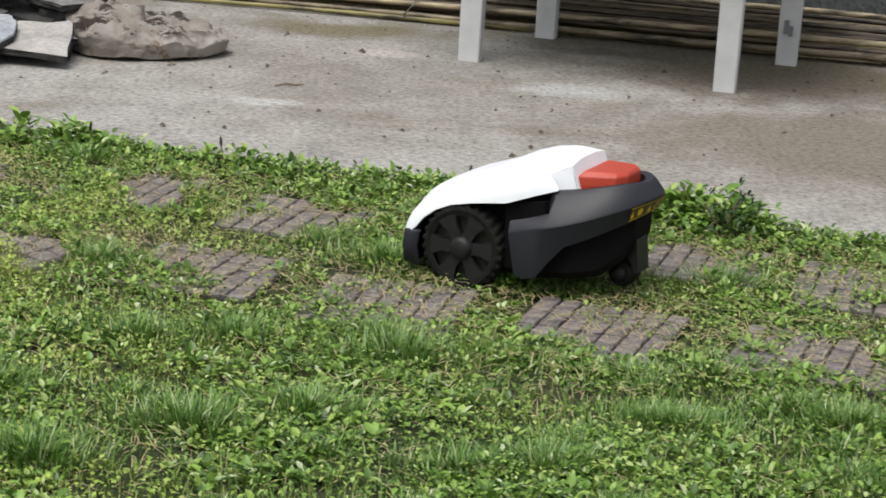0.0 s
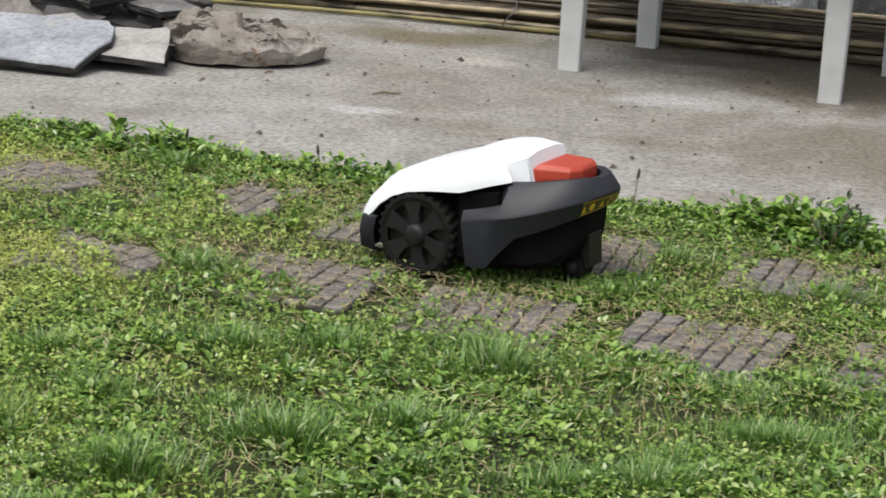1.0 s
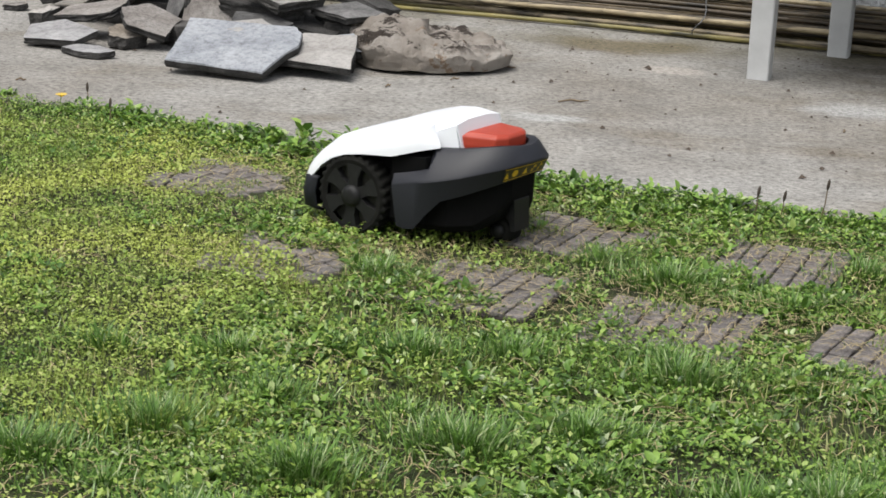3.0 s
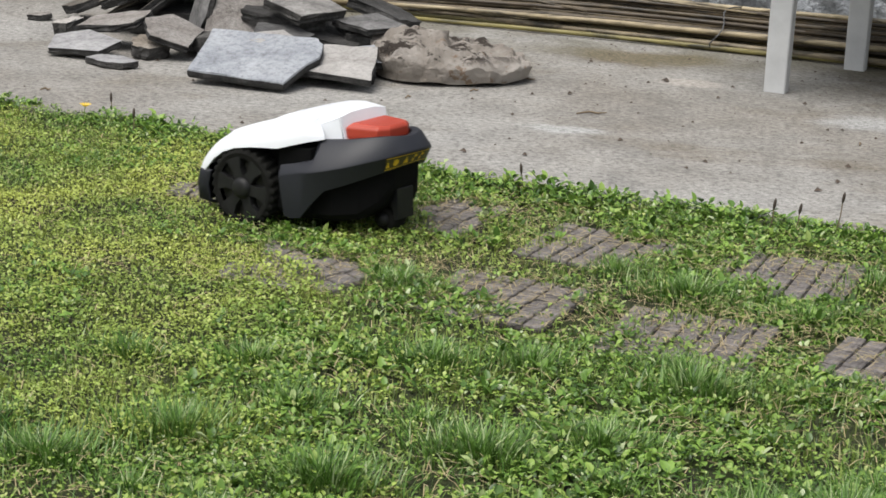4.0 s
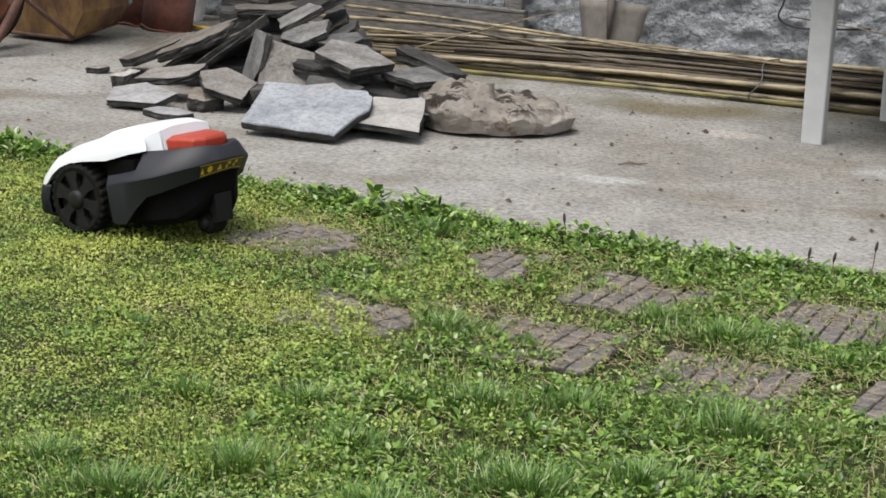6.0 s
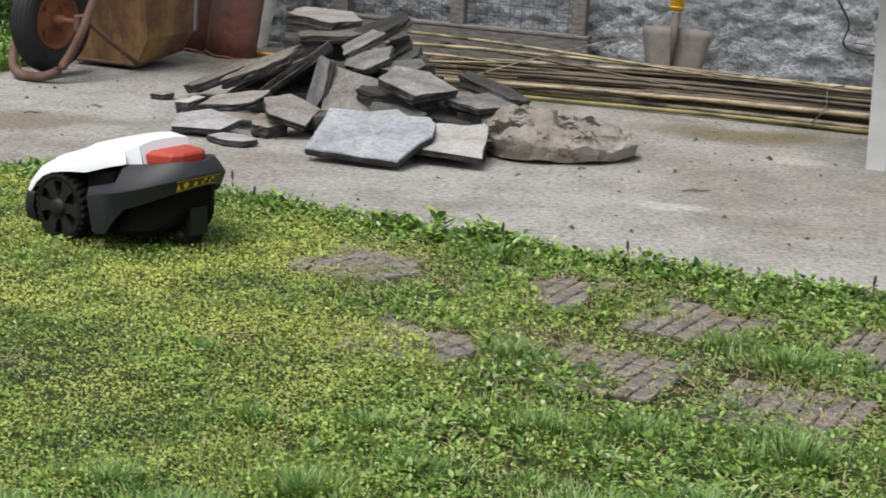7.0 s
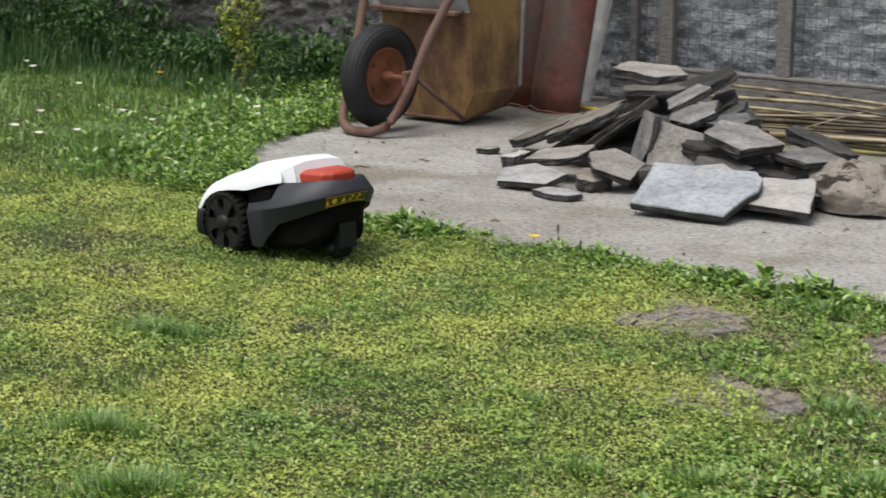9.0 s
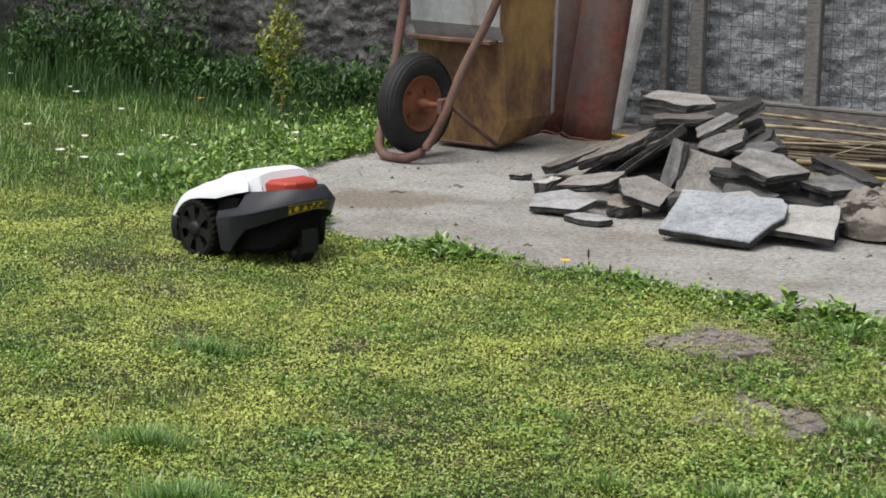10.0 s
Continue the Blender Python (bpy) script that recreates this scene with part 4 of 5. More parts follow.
    stone(s, "small pale flat stone at the edge of the heap", (-2.40, 6.94, 0.012), 0.08, 0.06, 0.02, 10, 2, 4, 38, "tan_light")
    # mostly dark slabs that fill the inside and foot of the heap
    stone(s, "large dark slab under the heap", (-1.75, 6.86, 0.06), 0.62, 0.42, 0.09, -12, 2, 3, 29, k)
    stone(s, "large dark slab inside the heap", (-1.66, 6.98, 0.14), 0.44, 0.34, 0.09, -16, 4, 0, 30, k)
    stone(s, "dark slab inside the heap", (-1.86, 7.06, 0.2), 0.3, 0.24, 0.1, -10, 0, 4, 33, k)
    stone(s, "brown slab leaning inside the heap", (-2.0, 6.98, 0.1), 0.36, 0.24, 0.05, -16, 10, 26, 34, t)
    stone(s, "dark flat stone under the tan slabs", (-1.72, 6.56, 0.05), 0.22, 0.16, 0.05, -12, 4, 2, 35, k)
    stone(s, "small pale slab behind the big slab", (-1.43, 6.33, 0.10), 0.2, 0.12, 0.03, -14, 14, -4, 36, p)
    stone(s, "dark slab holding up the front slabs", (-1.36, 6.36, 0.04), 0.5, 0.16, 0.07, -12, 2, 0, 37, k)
    stone(s, "grey slab between the pale slab and the boulder", (-1.12, 6.45, 0.06), 0.2, 0.2, 0.03, -20, 14, -4, 31, b)
    stone(s, "pale pinkish slab leaning at the front of the heap", (-1.205, 6.275, 0.062), 0.25, 0.25, 0.024, -12, 14, -2, 32, p, 0.7)
    # the big blue-grey front plate, an uneven six-sided outline
    ring = [(-0.19, 0.135), (-0.05, 0.145), (0.14, 0.16), (0.175, 0.12), (0.19, 0.04), (0.135, -0.15), (-0.02, -0.145), (-0.165, -0.13), (-0.17, -0.02)]
    rng = random.Random(5)
    pts = []
    for i, (x, y) in enumerate(ring):
        x2, y2 = ring[(i + 1) % len(ring)]
        for q in (0, 0.33, 0.66):
            pts.append((x + (x2 - x) * q + rng.uniform(-0.004, 0.004), y + (y2 - y) * q + rng.uniform(-0.004, 0.004)))
    n = len(pts)
    vs, fs = [], []
    for z, f in ((-0.010, 0.98), (0.0, 1.0), (0.011, 0.995), (0.016, 0.985), (0.0165, 0.6), (0.0165, 0.25)):
        vs += [(x * f, y * f, z + rng.uniform(-0.0015, 0.0015)) for x, y in pts]
    for lv in range(5):
        fs += [(lv * n + i, lv * n + (i + 1) % n, (lv + 1) * n + (i + 1) % n, (lv + 1) * n + i) for i in range(n)]
    fs += [tuple(5 * n + i for i in range(n)), tuple(range(n - 1, -1, -1))]
    big = part("stone_slab", (vs, fs), [MAT["slate_blue"], MAT["shaded_mossy_edge"]], None, "", False, pose(-1.475, 6.21, 0.065, 17, 1, -6))
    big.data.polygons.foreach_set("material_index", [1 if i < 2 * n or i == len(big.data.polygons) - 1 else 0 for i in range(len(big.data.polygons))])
    tagged(big, "large smooth blue-grey slab leaning at the front of the heap", "stone", "heap of broken stone slabs")


def boulder():
    """The flat lumpy stone beside the heap."""
    nu, nv = 110, 34
    vs, fs = [], []
    for j in range(nv + 1):
        f = j / nv
        for i in range(nu):
            a = 2 * math.pi * i / nu
            c, s = math.cos(a), math.sin(a)
            q = (abs(c) ** 2.6 + abs(s) ** 2.6) ** (-1 / 2.6)
            r = ((1 - f) / 0.78) ** 0.55 if f > 0.22 else 1.0 - 0.06 * (0.22 - f) / 0.22
            r = min(r, 1.0)
            x = 0.235 * c * q * (1 + 0.12 * (c > 0) * (1 - abs(s))) * r
            y = 0.19 * s * q * r * (1 - 0.15 * c)
            z = 0.012 + 0.1 * (1 - (1 - f) ** 2.6) * (1 - 0.3 * c)
            k = noise.noise((x * 11, y * 11, z * 11)) * 0.06 + noise.noise((x * 34, y * 34, z * 34 + 4)) * 0.05
            vs.append((x * (1 + k), y * (1 + k), max(0.0, z + k * (0.35 if f > 0.1 else 0.12))))
    for j in range(nv):
        fs += [(j * nu + i, j * nu + (i + 1) % nu, (j + 1) * nu + (i + 1) % nu, (j + 1) * nu + i) for i in range(nu)]
    fs.append(tuple(range(nu - 1, -1, -1)))
    b = thing("boulder", "flat lumpy beige stone with dark dirt, beside the heap", "stone", pose(-0.945, 6.53, 0.0, 0, 0, 8))
    m, n, l, bs = material("lumpy_beige_stone", 0.95)
    oc = object_coord(n)
    base = ramp(n, l, noise_tex(n, l, 7, 8, 0.65, oc), [(0.3, (0.24, 0.205, 0.17)), (0.5, (0.37, 0.33, 0.29)), (0.7, (0.5, 0.46, 0.42))])
    speck = ramp(n, l, noise_tex(n, l, 16, 8, 0.7, oc), [(0.6, grey(0.0)), (0.64, grey(0.9))])
    geo = n.new("ShaderNodeSeparateXYZ")
    l.new(oc, geo.inputs[0])
    dirt = ramp(n, l, noise_tex(n, l, 8, 9, 0.75, oc, (1, 1.6, 1)), [(0.52, grey(0.0)), (0.56, grey(1.0))])
    topm = n.new("ShaderNodeMapRange")
    topm.inputs["From Min"].default_value, topm.inputs["From Max"].default_value = 0.062, 0.085
    l.new(geo.outputs["Z"], topm.inputs["Value"])
    mm = n.new("ShaderNodeMath")
    mm.operation = "MULTIPLY"
    l.new(dirt, mm.inputs[0]), l.new(topm.outputs[0], mm.inputs[1])
    col = mix(n, l, speck, base, (0.25, 0.17, 0.11))
    l.new(mix(n, l, mm.outputs[0], col, (0.05, 0.038, 0.03)), bs.inputs["Base Color"])
    bump(n, l, bs, noise_tex(n, l, 45, 8, 0.75, oc), 1.0, 0.025)
    part("stone_body", (vs, fs), m, b, "", False)


def twigs():
    for x, y, a, ln in ((-0.46, 6.13, 20, 0.09), (-0.83, 6.32, 40, 0.03), (-2.0, 5.85, 12, 0.03), (-0.70, 6.56, 5, 0.05), (-2.55, 6.7, -20, 0.05), (-2.7, 6.5, 15, 0.06), (-1.0, 6.15, 60, 0.025), (0.95, 5.9, 40, 0.02), (0.3, 6.0, 70, 0.015)):
        c, s = math.cos(radians(a)) * ln / 2, math.sin(radians(a)) * ln / 2
        g = tube([(x - c, y - s, 0.003), (x - c * 0.2, y - s * 0.1 + 0.006, 0.007), (x + c * 0.4, y + s * 0.5, 0.004), (x + c, y + s, 0.006)], [0.002, 0.0035, 0.003, 0.0015], 5)
        tagged(part("twig", g, MAT["bark"]), "small dry brown twig lying on the concrete", "twig", "twigs on the patio")


def crumbs():
    rng = np.random.default_rng(4)
    n = 900
    u, o = rng.uniform(-0.6, 5.2, n), 0.25 + rng.gamma(2.0, 0.55, n)
    pts = np.array([on_wall(a, b, 0.003) for a, b in zip(u, o)])
    pts = np.array([p for p in pts if p[1] > edge_y(p[0]) + 0.05])
    n = len(pts)
    ob = scatter("debris", [(-1, -0.6, 0), (1, -0.5, 0), (0.2, 0.9, 0), (0, 0, 0.8)], [(0, 1, 3), (1, 2, 3), (2, 0, 3)], pts, rng.uniform(0, 6.3, n), rng.uniform(-0.2, 0.2, n), rng.gamma(2.0, 0.0016, n) + 0.001, MAT["dirt"])
    tagged(ob, "small brown crumbs of earth and leaf on the concrete", "debris", kind="stuff")


def spade():
    s = thing("spade", "worn garden spade with yellow sleeve leaning on the wall", "spade", on_matrix(1.93, 0.13, -0.012))
    # blade: curved plate, wider at its shoulders
    vs, fs = [], []
    for j in range(9):
        z = 0.02 + 0.215 * j / 8
        w = 0.095 + 0.045 * j / 8
        for i in range(9):
            x = w * (i / 4 - 1)
            vs.append((x, 0.012 * (x / 0.12) ** 2 - 0.08 * (z / 0.3) * -0.35, z + (0.010 * (1 - abs(i / 4 - 1)) if j == 8 else 0)))
    fs = [(j * 9 + i, j * 9 + i + 1, (j + 1) * 9 + i + 1, (j + 1) * 9 + i) for j in range(8) for i in range(8)]
    bl = part("blade", (vs, fs), MAT["blade"], s, "worn dull steel blade", True)
    so = bl.modifiers.new("thick", "SOLIDIFY")
    so.thickness = 0.004
    part("socket", tube([(0, -0.008, 0.10), (0, -0.004, 0.2), (0, 0.012, 0.30)], [0.006, 0.014, 0.018], 12), MAT["shaft"], s, "grey-brown socket", True)
    part("sleeve", tube([(0, 0.012, 0.305), (0, 0.013, 0.31), (0.0, 0.022, 0.52), (0.0, 0.03, 0.70)], [0.021, 0.026, 0.024, 0.022], 14), MAT["yellow_handle"], s, "yellow plastic sleeve", True)
    part("collar", join(*[tube([(0, 0.012 + 0.00037 * k * 40, 0.318 + 0.018 * k), (0, 0.0125 + 0.00037 * k * 40, 0.324 + 0.018 * k)], 0.0275, 14) for k in range(3)]), MAT["yellow_handle"], s, "", True)
    part("handle", tube([(0.0, 0.03, 0.68), (0.0, 0.055, 1.1)], 0.017, 10), MAT["wood"], s, "", True)


def on_matrix(u, off, z, turn=0.0):
    p = on_wall(u, off, z)
    return pose(p.x, p.y, p.z, 0, 0, math.degrees(math.atan2(WALL_D.y, WALL_D.x)) + turn)


def mesh_frame():
    """A weathered timber frame with wire mesh, standing against the wall."""
    f = thing("mesh_panel", "weathered grey timber frame with wire mesh leaning on the wall", "fence panel", on_matrix(0.0, 0.09, 0.0))
    for u in (0.385, 0.53, 1.035, 1.54):
        w = 0.03 if u > 0.4 else 0.014
        part("post", box(u - w, u + w, -0.022, 0.022, 0.145, 1.25, 0.004), MAT["wood"], f, "")
    part("rail", box(0.29, 1.585, -0.028, 0.02, 0.025, 0.15, 0.004), MAT["wood"], f, "split grey bottom rail")
    part("rail", box(0.29, 1.585, -0.030, 0.0195, 0.153, 0.163, 0.002), MAT["wood"], f, "")
    part("rail", box(0.29, 1.585, -0.022, 0.02, 1.255, 1.32, 0.004), MAT["wood"], f, "")
    rng = random.Random(2)
    geos = []
    for k in range(26):
        u = 0.32 + 0.0485 * k
        geos.append(tube([(u, 0.024, 0.12), (u + rng.uniform(-0.006, 0.006), 0.028, 0.5), (u + rng.uniform(-0.006, 0.006), 0.024, 1.28)], 0.0013, 4))
    for k in range(23):
        z = 0.15 + 0.05 * k
        geos.append(tube([(0.3, 0.0265, z), (0.7, 0.027, z + rng.uniform(-0.006, 0.006)), (1.1, 0.027, z + rng.uniform(-0.006, 0.006)), (1.58, 0.0265, z)], 0.0013, 4))
    part("wire_mesh", join(*geos), MAT["wire"], f, "square wire mesh")


def leaning_board():
    b = thing("plaster_board", "pale narrow plaster board leaning on the wall behind the heap", "board", on_matrix(0.16, 0.16, 0.0) @ pose(0, 0, 0, -6, 9, 0))
    part("board", box(-0.055, 0.055, -0.03, 0.03, 0.0, 1.3, 0.01), MAT["plaster"], b)


def gutter(x, y, turn, lean_r, lean_b, r, seed):
    g = thing("metal_gutter", "red rusted half-round metal gutter piece leaning on the wall", "gutter", pose(x, y, 0, lean_b, lean_r, turn), "rusted gutters")
    n = 14
    vs, fs = [], []
    rng = random.Random(seed)
    for j in range(13):
        z = 1.05 * j / 12
        for i in range(n + 1):
            a = radians(-14 + 208 * i / n) + math.pi
            k = 1 + 0.03 * noise.noise((i * 0.5, z * 4, seed))
            vs.append((r * k * math.cos(a), r * 0.75 * k * math.sin(a), z + (0.012 * noise.noise((i * 0.4, seed, 0)) if j == 0 else 0)))
    fs = [(j * (n + 1) + i, j * (n + 1) + i + 1, (j + 1) * (n + 1) + i + 1, (j + 1) * (n + 1) + i) for j in range(12) for i in range(n)]
    ob = part("sheet", (vs, fs), MAT["gutter"], g, "", True)
    so = ob.modifiers.new("thick", "SOLIDIFY")
    so.thickness = 0.006
    part("rim", tube([(vs[i][0], vs[i][1], vs[i][2]) for i in range(n + 1)], 0.005, 6), MAT["gutter"], g, "", True)


def wheelbarrow():
    """Stood on its nose against the wall: its underside and wheel face the garden."""
    w = thing("wheelbarrow", "old rusty wheelbarrow stood on its nose against the wall", "wheelbarrow", pose(-2.915, 7.2, 0, 0, 0, -14))
    # local: x along the wall, y towards the wall, z up
    R = 0.192
    wheel = new("wheel")
    wheel.parent = w
    wheel.matrix_basis = pose(0.0, 0.0, 0.212, 0, 0, 84)
    wheel["label"] = "black tyre on a rusty rim"
    tp = []
    for i in range(15):
        a = radians(-152 + 304 * i / 14)
        tp.append((R - 0.047 + 0.047 * math.cos(a), 0.046 * math.sin(a)))
    part("tyre", lathe(tp, 44), MAT["tyre"], wheel, "worn black rubber tyre", True)
    grooves = [lathe([(R - 0.047 + 0.0482 * math.cos(a), 0.0462 * math.sin(a) - 0.002), (R - 0.047 + 0.0482 * math.cos(a) + 0.0015, 0.0462 * math.sin(a)), (R - 0.047 + 0.0482 * math.cos(a), 0.0462 * math.sin(a) + 0.002)], 44) for a in (-1.0, -0.72, -0.4, -0.1, 0.2, 0.5, 0.8)]
    part("tread", join(*grooves), MAT["tyre"], wheel, "", True)
    part("rim", lathe([(0.0, -0.012), (0.03, -0.014), (0.045, -0.006), (0.085, 0.004), (0.098, -0.026), (0.108, -0.034), (0.109, 0.034), (0.098, 0.026), (0.085, 0.012), (0.0, 0.01)], 36), MAT["rim"], wheel, "rusty pressed wheel rim", True)
    for k in range(4):
        a = radians(45 + 90 * k)
        part("rim_bolt", lathe([(0.0, -0.016), (0.007, -0.016), (0.008, -0.004)], 8), MAT["rim"], wheel, "", False, pose(0.06 * math.cos(a), 0, 0.06 * math.sin(a)))
    part("axle", tube([(-0.135, 0, 0.212), (-0.05, 0, 0.212), (-0.048, 0, 0.212), (0.05, 0, 0.212), (0.055, 0, 0.212), (0.135, 0, 0.212)], [0.009, 0.009, 0.02, 0.02, 0.011, 0.011], 10), MAT["rim"], w, "", True)
    for sx in (-1, 1):
        part("axle_bracket", box(sx * 0.128 - 0.012, sx * 0.128 + 0.012, -0.03, 0.03, 0.185, 0.24, 0.004), MAT["tube"], w, "flat steel axle bracket")
    line = smooth_line([(-0.20, 0.28, 1.35), (-0.17, 0.20, 0.95), (-0.145, 0.12, 0.60), (-0.135, 0.04, 0.33), (-0.13, -0.02, 0.17), (-0.105, -0.09, 0.06), (-0.06, -0.12, 0.025), (0.0, -0.13, 0.019), (0.06, -0.12, 0.025), (0.11, -0.09, 0.06), (0.14, -0.02, 0.17), (0.19, 0.04, 0.36), (0.275, 0.12, 0.60), (0.36, 0.20, 0.95), (0.44, 0.28, 1.35)])
    part("tube_frame", tube(line, 0.0175, 10), MAT["tube"], w, "bent rusty tube frame and nose hoop", True)
    for sx in (-1, 1):
        part("strut", tube([(sx * 0.14, 0.01, 0.22), (sx * 0.17, 0.2, 0.09), (sx * 0.165 + 0.02, 0.285, 0.03)], 0.009, 8), MAT["tube"], w, "thin bent strut", True)
    # tub: base towards the garden, rim towards the wall
    prof = [(0.02, 0.30), (0.13, 0.285), (0.44, 0.24), (0.50, 0.205), (1.05, 0.20)]
    vs, fs = [], []
    for z, y in prof:
        hw = (0.205 + 0.02 * z) * (0.72 if z < 0.1 else 1.0)
        vs += [(0.04 - hw, y, z), (hw + 0.02, y, z), (hw + 0.05, 0.56, z + (0.035 if z < 0.1 else 0)), (-hw - 0.05, 0.56, z + (0.035 if z < 0.1 else 0))]
    for i in range(4):
        a, c = i * 4, i * 4 + 4
        fs += [(a + 1, a + 2, c + 2, c + 1), (a + 3, a, c, c + 3)]
    fs += [(0, 3, 2, 1), (0, 1, 5, 4), (4, 5, 9, 8), (16, 17, 18, 19)]
    tub = part("tub", (vs, fs), MAT["barrow"], w, "dented tub of rusty yellow sheet steel")
    so = tub.modifiers.new("thick", "SOLIDIFY")
    so.thickness, so.offset = 0.005, -1
    bv = tub.modifiers.new("round", "BEVEL")
    bv.width, bv.segments = 0.012, 2
    part("base_plate", ([(-0.172, 0.236, 0.445), (0.235, 0.236, 0.445), (0.238, 0.204, 0.5), (-0.175, 0.204, 0.5), (0.245, 0.198, 1.04), (-0.185, 0.198, 1.04)], [(0, 1, 2, 3), (3, 2, 4, 5)]), MAT["zinc"], w, "dull bare zinc underside").modifiers.new("thick", "SOLIDIFY").thickness = 0.004
    part("seam", box(-0.185, 0.205, 0.185, 0.25, 0.432, 0.446, 0.003), MAT["tube"], w, "folded seam across the tub")
    part("rolled_rim", tube([(0.276, 0.562, 1.05), (0.265, 0.562, 0.5), (0.257, 0.562, 0.14), (0.198, 0.562, 0.055), (-0.198, 0.562, 0.055), (-0.257, 0.562, 0.14), (-0.265, 0.562, 0.5), (-0.276, 0.562, 1.05)], 0.009, 8), MAT["zinc"], w, "rolled rim", True)
    part("rolled_rim", tube([(-0.108, 0.298, 0.022), (0.168, 0.298, 0.022), (0.198, 0.56, 0.055)], 0.007, 8), MAT["tube"], w, "", True)


def pole_and_cable():
    a, b = on_wall(-0.3, 0.34, 0.012), on_wall(0.75, 0.42, 0.012)
    tagged(part("plastic_rod", tube([a, a.lerp(b, 0.5), b], 0.007, 8), MAT["yellow_handle"], None, "", True), "thin yellow rod lying on the concrete by the wall", "rod")
    pts = smooth_line([on_wall(2.42, 0.03, 1.1), on_wall(2.44, 0.035, 0.6), on_wall(2.5, 0.04, 0.42), on_wall(2.57, 0.05, 0.3), on_wall(2.56, 0.06, 0.22), on_wall(2.66, 0.06, 0.19), on_wall(2.9, 0.05, 0.21)])
    tagged(part("cable", tube(pts, 0.004, 6), MAT["cable"], None, "", True), "thin black cable hanging down the wall", "cable")


# ---- stepping tiles in the lawn ----
TILES = [(-1.19, 4.985, True), (-0.742, 4.92, False), (-0.31, 4.74, False), (0.10, 4.655, False), (0.57, 4.58, False), (0.93, 4.44, False),
         (-0.905, 4.375, True), (-0.483, 4.295, False), (-0.09, 4.145, False), (0.32, 4.05, False), (0.745, 3.97, False)]
TILE_HALF, TILE_TURN = 0.158, -15.0


def stepping_tiles():
    nc = 7
    cell = 2 * TILE_HALF / nc
    h = cell / 2 - 0.0033
    cube = mesh_of("cobble", *box(-h, h, -h, h, 0, 0.009, 0.0022), MAT["tile"])
    rng = random.Random(8)
    for x, y, fan in TILES:
        t = thing("paving_tile", "brown concrete stepping tile with a fan of small cobbles, half overgrown" if fan else "brown concrete stepping tile scored into small squares, half overgrown", "paving tile", pose(x, y, -0.02, rng.uniform(-1.2, 1.2), rng.uniform(-1.2, 1.2), TILE_TURN + rng.uniform(-5, 5)), "stepping tiles in the lawn")
        part("tile_base", box(-TILE_HALF, TILE_HALF, -TILE_HALF, TILE_HALF, -0.04, 0.003, 0.004), MAT["joint"], t, "dark earth-filled joints")
        if not fan:
            for i in range(nc):
                for j in range(nc):
                    c = new("cobble", cube)
                    c.parent = t
                    c.matrix_basis = pose((i - nc / 2 + 0.5) * cell, (j - nc / 2 + 0.5) * cell, rng.uniform(-0.0005, 0.0022), rng.uniform(-2, 2), rng.uniform(-2, 2), rng.uniform(-2, 2))
        else:
            ox, oy = -0.05, -0.30
            for k in range(9):
                r0 = 0.16 + 0.058 * k
                n = int(r0 * 2.4 / 0.052)
                for i in range(n):
                    a0, a1 = radians(20 + 140 * i / n), radians(20 + 140 * (i + 1) / n)
                    q = [(ox + r * math.cos(a), oy + r * math.sin(a)) for r, a in ((r0, a0), (r0, a1), (r0 + 0.058, a1), (r0 + 0.058, a0))]
                    cx, cy = sum(p[0] for p in q) / 4, sum(p[1] for p in q) / 4
                    if max(abs(cx), abs(cy)) > TILE_HALF - 0.02:
                        continue
                    lim = lambda v: max(-TILE_HALF, min(TILE_HALF, v))
                    q = [(lim(px_), lim(py)) for px_, py in q]
                    top = [((px_ - cx) * 0.83, (py - cy) * 0.83, 0.010) for px_, py in q]
                    mid = [((px_ - cx) * 0.87, (py - cy) * 0.87, 0.007) for px_, py in q]
                    low = [((px_ - cx) * 0.88, (py - cy) * 0.88, 0.0) for px_, py in q]
                    f = [(8, 11, 10, 9)] + [(a + (s + 1) % 4, a + s, a + 4 + s, a + 4 + (s + 1) % 4) for a in (0, 4) for s in range(4)]
                    part("cobble", (low + mid + top, f), MAT["tile"], t, "", False, pose(cx, cy, 0.002))


# ---- lawn and weeds ----
def tile_cover(x, y):
    """How far inside the nearest tile a place lies, 0 outside."""
    best = np.zeros(len(x))
    c, s = math.cos(radians(TILE_TURN)), math.sin(radians(TILE_TURN))
    for tx, ty, _ in TILES:
        u, v = (x - tx) * c + (y - ty) * s, -(x - tx) * s + (y - ty) * c
        best = np.maximum(best, np.clip((TILE_HALF * 0.93 - np.maximum(np.abs(u), np.abs(v)) - 0.045 + 0.17 * lump(x, y, 7.0, 31.0)) / 0.03, 0, 1))
    return best


BARE = [(-2.5, 4.53, 0.09), (-3.05, 5.15, 0.2), (-2.75, 4.9, 0.1), (-2.05, 4.55, 0.07), (-0.95, 3.02, 0.12), (-0.45, 3.25, 0.08), (-0.75, 3.75, 0.05), (0.2, 3.72, 0.12), (-0.1, 3.6, 0.06), (-0.62, 4.42, 0.08), (-0.28, 4.22, 0.1), (0.1, 4.16, 0.09), (0.42, 4.2, 0.06), (-1.3, 4.25, 0.05), (-1.7, 3.9, 0.05), (-0.55, 4.95, 0.06), (-0.95, 4.88, 0.06)]


def bare(x, y):
    """1 on worn brown spots, 0 elsewhere."""
    b = np.zeros(len(x))
    k = 0.6 * lump(x, y, 14.0, 17.0)
    for cx, cy, r in BARE:
        b = np.maximum(b, np.clip(1.5 - np.hypot((x - cx) / r, (y - cy) / (r * 0.8)) + k, 0, 1))
    return b


